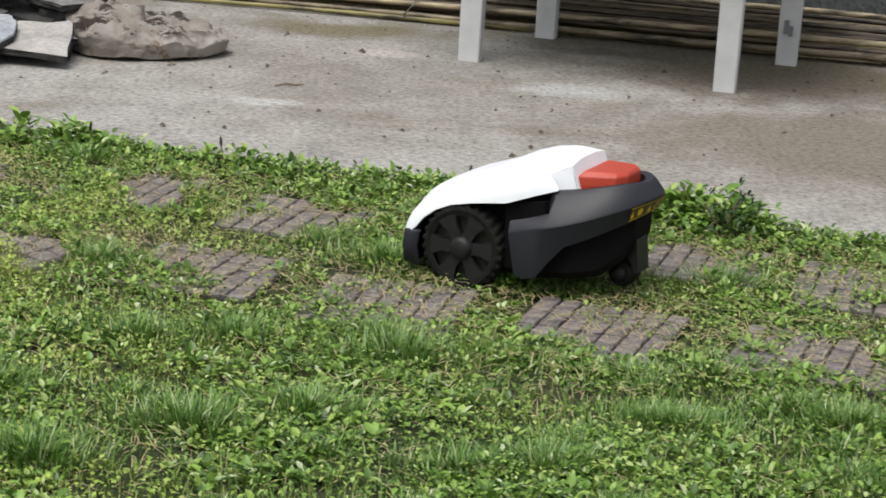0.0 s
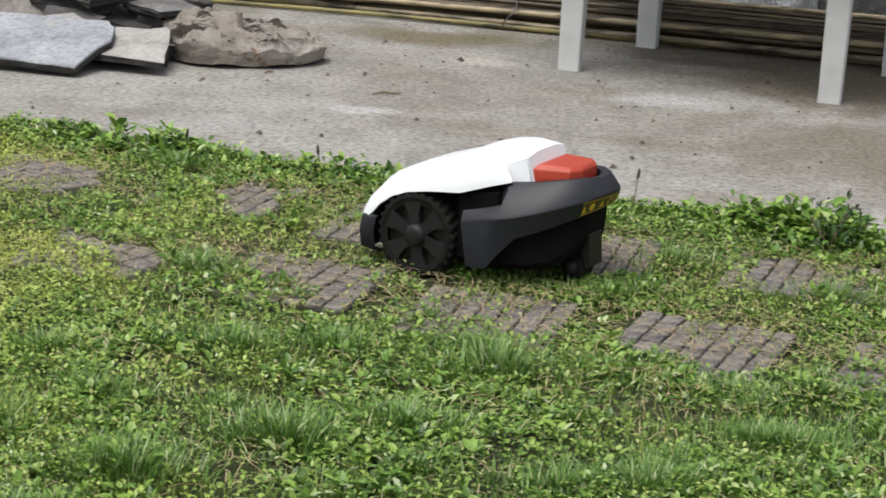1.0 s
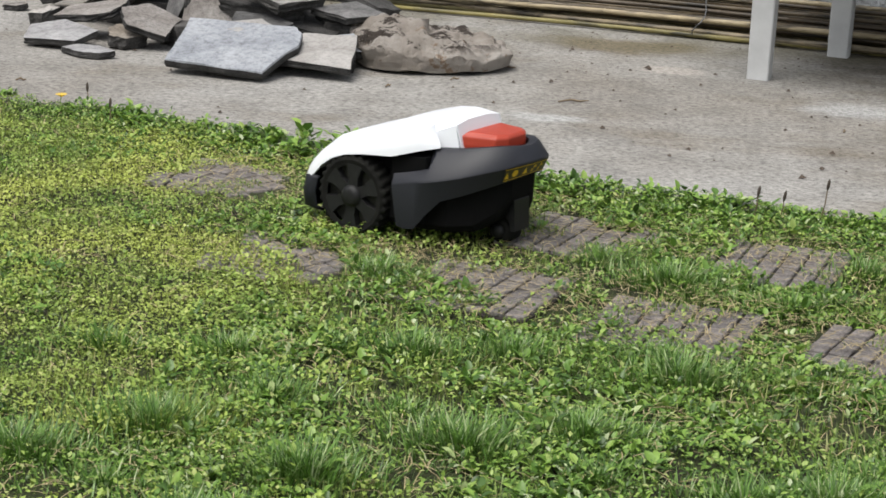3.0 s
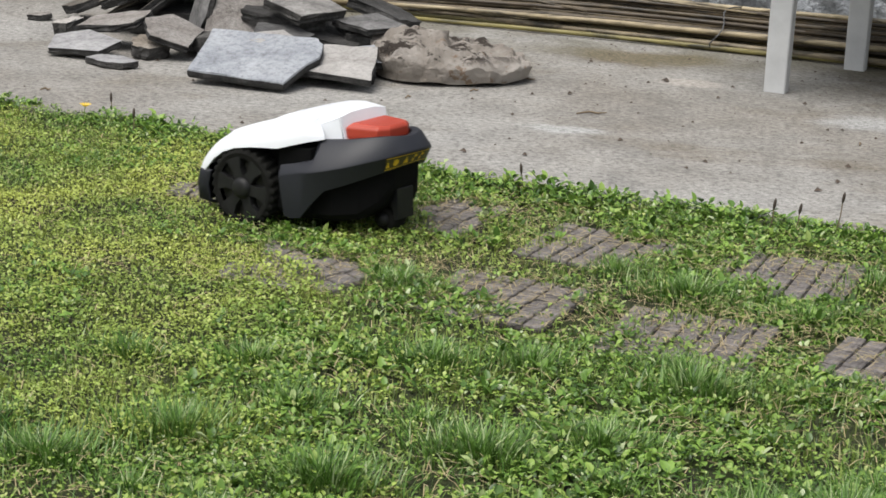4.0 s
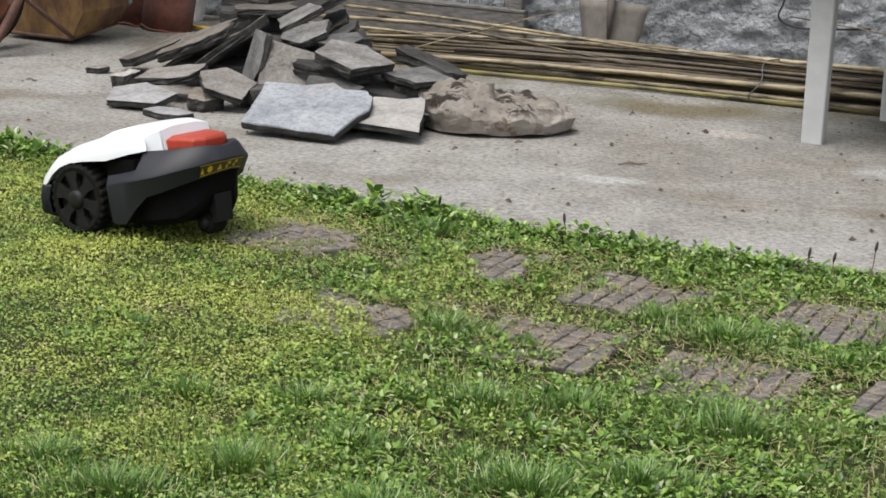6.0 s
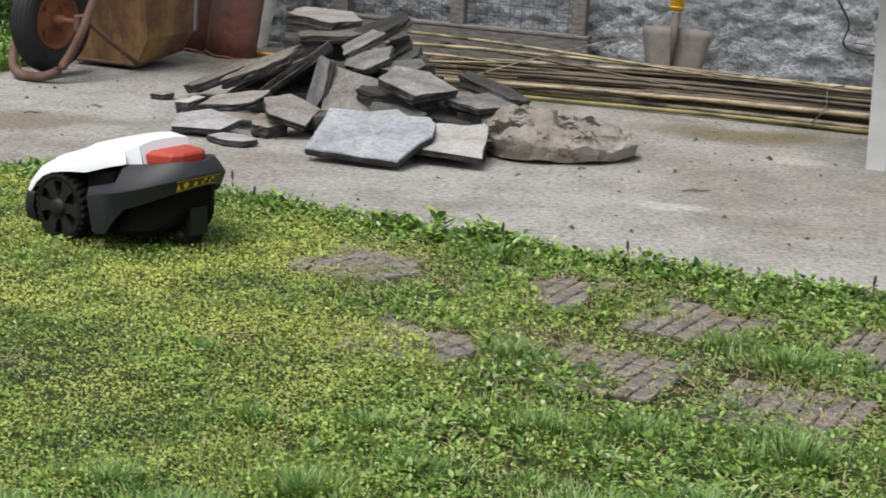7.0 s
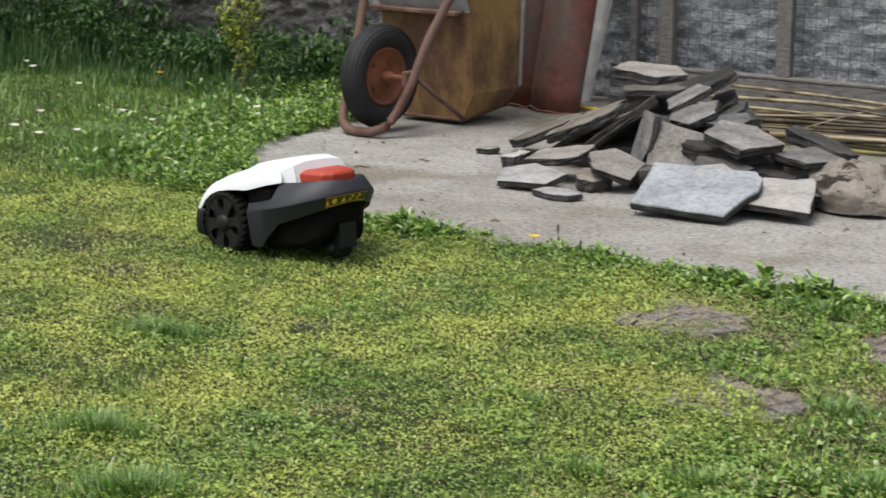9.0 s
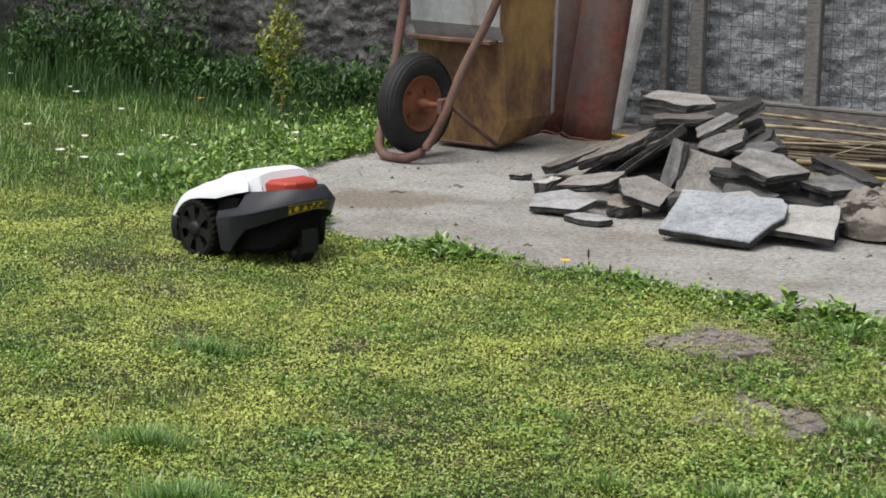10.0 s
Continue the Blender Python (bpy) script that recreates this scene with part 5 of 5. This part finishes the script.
def lump(x, y, scale, seed):
    return np.array([noise.noise((a * scale, b * scale, seed)) for a, b in zip(x, y)])


def in_lawn(x, y):
    e = 5.08 - 0.27 * x + 0.035 * np.sin(3.1 * x + 0.7) + 0.02 * np.sin(7.3 * x)
    main = (y < e + 0.03) & (x > -2.75)
    # beyond the patio's left edge the lawn runs on to the wall
    lx = np.interp(y, [5.9, 6.15, 6.38, 6.62, 6.85, 7.1, 7.4, 8.6], [-2.68, -2.93, -3.1, -3.18, -3.2, -3.16, -3.08, -3.08])
    wall_y = 8.45 - 0.189 * (x + 2.6) - 0.02
    left = (x < lx + 0.02) & (y < wall_y)
    return np.where(x > -2.75, main, left & ((x < -2.75)))


def sow(rng, n, x0, x1, y0, y1):
    """Random places in the part of the lawn that a wedge before the path covers."""
    x, y = rng.uniform(x0, x1, n), rng.uniform(y0, y1, n)
    ok = in_lawn(x, y) & (x > -2.3 - 0.66 * (y - 3.1)) & (x < 0.9 + 0.2 * (y - 3.2))
    return x[ok], y[ok]


BLADE = [(-0.5, 0, 0), (0.5, 0, 0), (-0.38, 0.10, 0.5), (0.38, 0.10, 0.5), (0.0, 0.34, 1.0)]
BLADE_F = [(0, 1, 3), (0, 3, 2), (2, 3, 4)]
LEAF = [(0, 0, 0), (-0.29, 0.35, 0.1), (0.29, 0.35, 0.1), (0, 0.45, 0.0), (-0.23, 0.72, 0.07), (0.23, 0.72, 0.07), (0, 1.0, -0.1)]
SMALL = [(0, -0.5, 0), (0.42, 0, 0.12), (0, 0.5, -0.04), (-0.42, 0, 0.12)]
SMALL_F = [(0, 1, 2), (0, 2, 3)]
LEAF_F = [(0, 3, 1), (0, 2, 3), (1, 3, 4), (3, 2, 5), (4, 3, 6), (3, 5, 6)]


def heights(x, y):
    return np.array([lawn_height(a, b) for a, b in zip(x, y)])


def lawn():
    rng = np.random.default_rng(21)
    # short blades all over
    x, y = sow(rng, 620000, -6.2, 1.7, 2.7, 9.3)
    keep = rng.random(len(x)) < np.clip(0.8 + 0.9 * lump(x, y, 3.0, 2.0), 0.2, 1) * np.where(x > -0.75, 0.75, 1.0) * (1 - 0.985 * tile_cover(x, y)) * (1 - 0.8 * bare(x, y)) * np.clip(1.25 - (y - 3) * 0.11, 0.45, 1)
    x, y = x[keep], y[keep]
    n = len(x)
    tall = np.clip(1 + 0.9 * lump(x, y, 2.2, 7.0), 0.4, 1.9)
    short = np.where(x < -0.9, 0.6, 0.95)
    L = rng.uniform(0.014, 0.036, n) * tall * short
    W = rng.uniform(0.0022, 0.0042, n)
    size = np.stack([W, L, L], 1)
    ob = scatter("lawn_grass", BLADE, BLADE_F, np.stack([x, y, heights(x, y) - 0.002], 1), rng.uniform(0, 6.3, n), rng.normal(0.0, 0.55, n), size, MAT["grass"])
    tagged(ob, "short patchy green lawn grass with moss and weeds", "grass", kind="stuff")
    # the lawn goes on behind and beside, coarser
    x, y = rng.uniform(-7, 5, 70000), rng.uniform(-4.5, 5.5, 70000)
    ok = ((y < 2.6) | (x < -2.5 - 0.66 * (y - 3.1)) | (x > 1.1 + 0.2 * (y - 3.2))) & (y < 5.0 - 0.27 * x)
    x, y = x[ok], y[ok]
    n = len(x)
    L = rng.uniform(0.03, 0.06, n)
    ob = scatter("lawn_grass", BLADE, BLADE_F, np.stack([x, y, np.full(n, -0.034)], 1), rng.uniform(0, 6.3, n), rng.normal(0.0, 0.6, n), np.stack([rng.uniform(0.012, 0.03, n), L, L], 1), MAT["grass"])
    tagged(ob, "lawn grass going on beyond the tiles", "grass", kind="stuff")
    # tufts of longer, darker blades
    spots = [(-0.70, 4.30, 0.13, 0.055), (-0.885, 5.13, 0.13, 0.06), (-0.1, 4.43, 0.17, 0.05), (-0.06, 3.83, 0.15, 0.06), (-1.08, 3.2, 0.17, 0.05), (-0.9, 3.36, 0.17, 0.055), (0.3, 4.62, 0.13, 0.05), (-0.62, 3.2, 0.16, 0.06), (-0.4, 3.4, 0.16, 0.06),
             (0.62, 4.42, 0.16, 0.05), (0.45, 3.55, 0.18, 0.04), (-0.25, 4.55, 0.1, 0.045), (0.14, 4.32, 0.12, 0.05), (-0.55, 3.85, 0.16, 0.045), (-0.2, 3.5, 0.16, 0.05), (0.2, 3.3, 0.16, 0.05), (-1.35, 3.1, 0.16, 0.045), (-1.85, 3.3, 0.2, 0.05), (-2.1, 3.6, 0.18, 0.05),
             (-3.55, 6.35, 0.2, 0.09), (-3.75, 6.6, 0.2, 0.08), (-2.35, 4.35, 0.12, 0.05), (0.75, 3.6, 0.16, 0.05), (-0.75, 3.55, 0.14, 0.045), (-2.45, 3.45, 0.2, 0.05)]
    # smaller loose tufts over the weedy part
    spots += [(rng.uniform(-1.3, 0.95), rng.uniform(2.95, 4.05), rng.uniform(0.07, 0.15), rng.uniform(0.03, 0.05)) for _ in range(34)]
    X, Y, H, A = [], [], [], []
    for cx, cy, r, h in spots:
        k = int(800 * (r / 0.15) ** 2)
        a, q = rng.uniform(0, 6.3, k), r * np.abs(rng.normal(0, 0.55, k))
        A.append(a - 1.57 + rng.normal(0, 1.0, k))
        X.append(cx + q * np.cos(a) * 1.25), Y.append(cy + q * np.sin(a) * 0.8), H.append(np.full(k, h) * (1.15 - 0.5 * np.clip(q / r, 0, 1)))
    x, y, h, a = np.concatenate(X), np.concatenate(Y), np.concatenate(H), np.concatenate(A)
    keep = in_lawn(x, y) & (rng.random(len(x)) > 0.9 * tile_cover(x, y))
    x, y, h, a = x[keep], y[keep], h[keep], a[keep]
    n = len(x)
    L = h * rng.uniform(0.55, 1.2, n)
    ob = scatter("grass_tufts", BLADE, BLADE_F, np.stack([x, y, heights(x, y) - 0.002], 1), a, -rng.uniform(-0.1, 0.75, n), np.stack([rng.uniform(0.0024, 0.0042, n), L * 1.3, L], 1), MAT["tuft"])
    tagged(ob, "tufts of longer dark bluish-green grass", "grass", kind="stuff")
    # small clover-like leaves, most of the left lawn
    x, y = sow(rng, 1150000, -6.0, 1.7, 2.7, 9.0)
    keep = rng.random(len(x)) < np.clip(np.where(x < -1.0, 1.0, 0.75) + 0.9 * lump(x, y, 2.4, 11.0), np.where(x < -1.0, 0.45, 0.22), 1) * (1 - 0.99 * tile_cover(x, y)) * (1 - 0.75 * bare(x, y)) * np.clip(1.25 - (y - 3) * 0.12, 0.35, 1) * np.where((x < -2.75) & (y > 6.0), 0.35, 1.0) * np.where(x > -0.75, 0.36, 1.0)
    x, y = x[keep], y[keep]
    n = len(x)
    S = rng.uniform(0.005, 0.0125, n) * np.where(x < -1.0, 0.9, 1.1)
    z = heights(x, y) + rng.uniform(0.001, 0.024, n) * np.where(x < -1.0, 0.8, 1.15) * np.clip(1 + 0.8 * lump(x, y, 6.0, 3.0), 0.4, 1.6) + 0.022 * np.clip(lump(x, y, 15.0, 9.0), -0.2, 0.8) * np.where(x < -1.0, 0.45, 1.0)
    ob = scatter("clover", SMALL, SMALL_F, np.stack([x, y, z], 1), rng.uniform(0, 6.3, n), rng.normal(0.1, 0.55, n), np.stack([S * 0.85, S, S], 1), MAT["clover"])
    tagged(ob, "low mat of small bright clover-like leaves", "clover", kind="stuff")
    # broad weeds in small rosettes: along the patio's edge, between the tiles, and in loose clumps
    X, Y, R, H = [], [], [], []
    k = 3400
    ex = rng.uniform(-2.75, 1.6, k)
    off = np.abs(rng.normal(0.0, 0.13, k))
    gap = rng.random(k) < np.clip(0.8 + 1.3 * lump(ex, off, 5.0, 41.0), 0.25, 1)
    ex, off = ex[gap], off[gap]
    k = len(ex)
    vigour = np.clip(1.15 - off * 2.4, 0.45, 1.1) * np.clip(0.8 + 0.9 * lump(ex, ex * 0, 2.5, 4.0), 0.5, 1.3) * np.where(ex < -1.6, 0.7, 1.0)
    X.append(ex), Y.append(5.08 - 0.27 * ex + 0.035 * np.sin(3.1 * ex + 0.7) + 0.03 - off), R.append(rng.uniform(0.015, 0.037, k) * vigour), H.append(rng.uniform(0.008, 0.055, k) * vigour)
    bx, by = sow(rng, 84000, -3.5, 1.7, 2.7, 5.6)
    dens = np.clip(-0.16 + 1.5 * lump(bx, by, 3.2, 23.0) + np.where(bx > -0.9 - 0.25 * (by - 4), 0.52, 0.0), 0, 1)
    keep = rng.random(len(bx)) < dens * (1 - 0.98 * tile_cover(bx, by)) * (1 - 0.7 * bare(bx, by))
    bx, by = bx[keep], by[keep]
    k = len(bx)
    X.append(bx), Y.append(by), R.append(np.clip(rng.gamma(4.0, 0.0031, k), 0.006, 0.028) * np.where(bx < -1.0, 0.7, 1.0)), H.append(rng.uniform(0.003, 0.022, k) + 0.03 * np.clip(lump(bx, by, 11.0, 5.0), 0, 0.7))
    # the strip beside the patio's end
    k = 2300
    ly = rng.uniform(5.9, 8.5, k)
    lx = np.interp(ly, [5.9, 6.15, 6.38, 6.62, 6.85, 7.1, 7.4, 8.6], [-2.68, -2.93, -3.1, -3.18, -3.2, -3.16, -3.08, -3.08]) + 0.02 - np.abs(rng.normal(0, 0.3, k))
    X.append(lx), Y.append(ly), R.append(rng.uniform(0.014, 0.032, k)), H.append(rng.uniform(0.01, 0.07, k))
    x, y, r, h = (np.concatenate(q) for q in (X, Y, R, H))
    keep = rng.random(len(x)) > 0.97 * tile_cover(x, y)
    x, y, r, h = x[keep], y[keep], r[keep], h[keep]
    ground_z = heights(x, y)
    per = 7
    turn = rng.uniform(0, 6.3, len(x))
    x, y, r, h, ground_z, turn = (np.repeat(q, per) for q in (x, y, r, h, ground_z, turn))
    n = len(x)
    yaw = turn + np.tile(np.arange(per) * 2.4, n // per) + rng.normal(0, 0.3, n)
    S = r * rng.uniform(0.6, 1.15, n)
    z = ground_z + h * rng.uniform(0.35, 1.1, n)
    away = h * rng.uniform(0.1, 0.5, n)
    ob = scatter("weeds", LEAF, LEAF_F, np.stack([x - np.sin(yaw) * away, y + np.cos(yaw) * away, z], 1), yaw, rng.normal(0.45, 0.4, n), np.stack([S * 0.95, S, S * 0.9], 1), MAT["weed"])
    tagged(ob, "broad-leaved bright green weeds along the patio edge", "weeds", kind="stuff")
    # dry straw round the tiles
    X, Y = [], []
    c, s = math.cos(radians(TILE_TURN)), math.sin(radians(TILE_TURN))
    for tx, ty, _ in TILES:
        k = 420
        u, v = rng.normal(0.06, 0.15, k), rng.normal(0.04, 0.14, k)
        X.append(tx + u * c - v * s), Y.append(ty + u * s + v * c)
    for cx, cy, r in BARE:
        k = int(700 * r)
        X.append(cx + rng.normal(0, r, k)), Y.append(cy + rng.normal(0, r * 0.8, k))
    px_, py = sow(rng, 3800, -3.2, 1.6, 2.8, 5.6)
    X.append(px_), Y.append(py)
    x, y = np.concatenate(X), np.concatenate(Y)
    n = len(x)
    L = rng.uniform(0.012, 0.05, n)
    ob = scatter("straw", [(-0.5, -0.5, 0), (0.5, -0.5, 0.0), (0.5, 0, 0.08), (-0.5, 0, 0.08), (0.5, 0.5, 0.02), (-0.5, 0.5, 0.02)], [(0, 1, 2, 3), (3, 2, 4, 5)], np.stack([x, y, np.maximum(heights(x, y), -0.004) + 0.002 + rng.uniform(0, 0.006, n)], 1), rng.uniform(0, 6.3, n), rng.normal(0, 0.1, n), np.stack([np.full(n, 0.0016), L, L], 1), MAT["straw"])
    tagged(ob, "dry cut grass and straw lying round the tiles", "straw", kind="stuff")


def border_plants():
    """Taller growth at the foot of the wall, left of the patio, coloured dark for shade."""
    rng = np.random.default_rng(5)
    X, Y, Z, S = [], [], [], []
    for k in range(150):
        u = rng.uniform(-2.9, -0.42)
        off = rng.uniform(0.05, 0.5)
        p = on_wall(u, off)
        h = rng.uniform(0.05, 0.22) * (2.6 if u < -2.0 else 1.0) * (1 - 0.5 * off) * (0.55 + 0.9 * abs(math.sin(5.3 * u)))
        m = 90
        X.append(p.x + rng.normal(0, 0.05, m)), Y.append(p.y - np.abs(rng.normal(0, 0.05, m))), Z.append(h * rng.uniform(0.05, 1, m)), S.append(rng.uniform(0.018, 0.05, m))
    x, y, z, s = (np.concatenate(q) for q in (X, Y, Z, S))
    n = len(x)
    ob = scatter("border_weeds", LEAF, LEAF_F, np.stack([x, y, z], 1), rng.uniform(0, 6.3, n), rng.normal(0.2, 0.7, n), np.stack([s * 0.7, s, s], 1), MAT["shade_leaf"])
    tagged(ob, "weeds and nettles at the foot of the wall, their green darkened as shade", "weeds", kind="stuff")
    n = 30000
    x, y = rng.uniform(-6.2, -2.75, n), rng.uniform(5.95, 9.0, n)
    ok = in_lawn(x, y) & (rng.random(n) < np.clip(0.75 + lump(x, y, 3.0, 8.0), 0.2, 1))
    x, y = x[ok], y[ok]
    n = len(x)
    L = rng.uniform(0.02, 0.07, n) * np.clip(1 + 0.7 * lump(x, y, 2.5, 6.0), 0.5, 1.6)
    ob = scatter("meadow_grass", BLADE, BLADE_F, np.stack([x, y, np.full(n, -0.02)], 1), rng.uniform(0, 6.3, n), rng.normal(0, 0.5, n), np.stack([rng.uniform(0.003, 0.006, n), L, L], 1), MAT["tuft"])
    tagged(ob, "longer green grass beside the patio", "grass", kind="stuff")
    # tall grass in the corner
    n = 9000
    u, off = rng.uniform(-3.1, -0.5, n), rng.uniform(0.05, 0.9, n)
    p = np.array([on_wall(a, b) for a, b in zip(u, off)])
    L = rng.uniform(0.06, 0.28, n) * np.clip(1.2 - off, 0.25, 1) * np.where(u < -2.0, 1.3, 0.8)
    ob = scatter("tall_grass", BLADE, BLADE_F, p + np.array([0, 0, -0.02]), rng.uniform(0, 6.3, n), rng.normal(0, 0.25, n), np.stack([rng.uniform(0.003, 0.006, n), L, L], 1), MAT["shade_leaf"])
    tagged(ob, "tall grass by the wall, its green darkened as shade", "grass", kind="stuff")


def sapling():
    t = thing("sapling", "thin young shrub with yellow-green leaves before the wall", "shrub", pose(-3.83, 7.94, 0))
    stems = [smooth_line([(0, 0, 0), (0.01, 0.01, 0.12), (-0.005, 0.0, 0.25), (0.02, 0.01, 0.42)]), smooth_line([(0, 0, 0.12), (-0.05, 0.0, 0.22), (-0.09, 0.01, 0.33)]), smooth_line([(0, 0, 0.2), (0.05, 0.0, 0.3), (0.07, 0.0, 0.38)]), smooth_line([(0.01, 0, 0.3), (-0.02, 0.0, 0.38), (0.05, 0.0, 0.55)])]
    part("trunk", join(*[tube(s, [0.006 - 0.004 * i / len(s) for i in range(len(s))], 6) for s in stems]), MAT["bark"], t, "", True)
    rng = np.random.default_rng(9)
    pts = []
    for s in stems:
        for q in s[4:]:
            for _ in range(14):
                pts.append((q.x + rng.normal(0, 0.022), q.y + rng.normal(0, 0.022), q.z + rng.normal(0.01, 0.02)))
    pts = np.array(pts)
    n = len(pts)
    S = rng.uniform(0.02, 0.038, n)
    ob = scatter("crown", LEAF, LEAF_F, pts, rng.uniform(0, 6.3, n), rng.normal(0.1, 0.6, n), np.stack([S * 0.7, S, S], 1), MAT["sapling"], parent=t)


def flowers():
    rng = random.Random(3)

    def head(x, y, h, r, mat, label, name):
        f = thing(name, label, "flower", pose(x, y, lawn_height(x, y), 0, 0, rng.uniform(0, 360)), name + "s in the lawn")
        part("stem", tube([(0, 0, 0), (0.003, 0, h * 0.6), (0, 0, h)], 0.0014, 5), MAT["weed"], f)
        n = 12
        v, q = [], []
        for k in range(n):
            a, b = 2 * math.pi * k / n, 0.22
            i = len(v)
            v += [(0.3 * r * math.cos(a - b), 0.3 * r * math.sin(a - b), h), (r * math.cos(a - b * 0.8), r * math.sin(a - b * 0.8), h + 0.4 * r), (r * math.cos(a + b * 0.8), r * math.sin(a + b * 0.8), h + 0.4 * r), (0.3 * r * math.cos(a + b), 0.3 * r * math.sin(a + b), h)]
            q.append((i, i + 1, i + 2, i + 3))
        part("petals", (v, q), mat, f)
        part("eye", lathe([(0.0, h + 0.004), (0.18 * r, h + 0.003), (0.3 * r, h)], 8, "z"), MAT["dandelion"], f)

    for x, y in ((-5.4, 8.3), (-3.86, 6.35), (-3.9, 7.03), (-4.05, 6.5), (-3.75, 6.42), (-4.15, 6.85), (-3.42, 7.2), (-3.40, 7.15), (-4.9, 8.0), (-4.75, 7.8), (-5.1, 7.7), (-4.3, 7.4), (-3.6, 6.7), (-4.5, 7.0)):
        head(x, y, rng.uniform(0.05, 0.09), rng.uniform(0.012, 0.018), MAT["petal"], "small white daisy in the lawn", "daisy")
    for x, y in ((-1.79, 5.57), (-4.3, 8.1)):
        head(x, y, 0.04, 0.016, MAT["dandelion"], "yellow dandelion flower at the patio edge", "dandelion")
    for x, y, h in ((-1.755, 5.69, 0.03), (-1.62, 5.45, 0.045), (0.06, 5.0, 0.06), (0.215, 5.04, 0.08), (0.12, 5.02, 0.05), (-0.55, 5.22, 0.04), (-0.9, 5.3, 0.04)):
        f = thing("seed_stalk", "dark seed head on a thin stalk at the patio edge", "plant", pose(x, y, -0.01, rng.uniform(-8, 8), rng.uniform(-8, 8), 0), "seed stalks")
        part("stem", tube([(0, 0, 0), (0.002, 0, h * 0.6), (0, 0.002, h)], 0.0015, 5), MAT["bark"], f)
        part("seed_head", tube([(0, 0.002, h - 0.002), (0, 0.002, h + 0.008), (0, 0.002, h + 0.02), (0, 0.002, h + 0.026)], [0.0015, 0.004, 0.0035, 0.001], 7), MAT["seedhead"], f, "", True)


def tall_weed():
    """The taller curled weed on the patio's edge by the table."""
    rng = np.random.default_rng(14)
    w = thing("tall_weed", "taller dark curled weed at the patio edge", "weed", pose(0.655, 4.78, 0))
    part("stem", join(tube([(0, 0, -0.02), (0.01, 0, 0.05), (0.04, 0, 0.10)], 0.003, 6), tube([(0, 0, 0), (-0.03, 0.01, 0.04), (-0.05, 0, 0.07)], 0.0025, 6)), MAT["bark"], w)
    n = 130
    t = rng.uniform(0.2, 1, n)
    pts = np.stack([0.045 * t + rng.normal(0, 0.016, n) - (rng.random(n) < 0.35) * 0.085 * t, rng.normal(0, 0.014, n), 0.105 * t + rng.normal(0, 0.012, n)], 1)
    S = rng.uniform(0.012, 0.026, n)
    scatter("leaves", LEAF, LEAF_F, pts, rng.uniform(0, 6.3, n), rng.normal(0.2, 0.8, n), np.stack([S * 0.6, S, S], 1), MAT["shade_leaf"], parent=w)


# ---- build ----
ground_sheet()
patio()
wall()
garden_table()
bamboo()
stone_heap()
boulder()
wheelbarrow()
gutter(-2.615, 8.05, -12, 3, -4, 0.095, 1)
gutter(-2.475, 7.97, -14, 5.0, -6, 0.108, 2)
leaning_board()
mesh_frame()
spade()
pole_and_cable()
twigs()
crumbs()
mower, rear_wheels, front_casters = robot_mower()
lawn()
border_plants()
sapling()
flowers()
tall_weed()
stepping_tiles()


# ---- what moves ----
def motions():
    walk(mower, [(t, pose(x, y, -0.008, 0, tip, yaw)) for t, x, y, yaw, tip in MOWER_WAY])
    # the wheels turn with the way driven backwards
    ts = [r[0] for r in MOWER_WAY]
    way = [0.0]
    for a, b in zip(MOWER_WAY, MOWER_WAY[1:]):
        way.append(way[-1] + math.hypot(b[1] - a[1], b[2] - a[2]))
    steps = [0.25 * i for i in range(41)]
    for w, side in rear_wheels:
        walk(w, [(t, pose(0.003, 0.148 * side, 0.081, 0, -math.degrees(np.interp(t, ts, way) / WHEEL_R), 0)) for t in steps])
    fine = [0.1 * i for i in range(101)]
    for c, y in front_casters:
        walk(c, [(t, pose(0.299, y, 0.038, 0, -math.degrees(np.interp(t, ts, way) / 0.034), 0)) for t in fine])


motions()
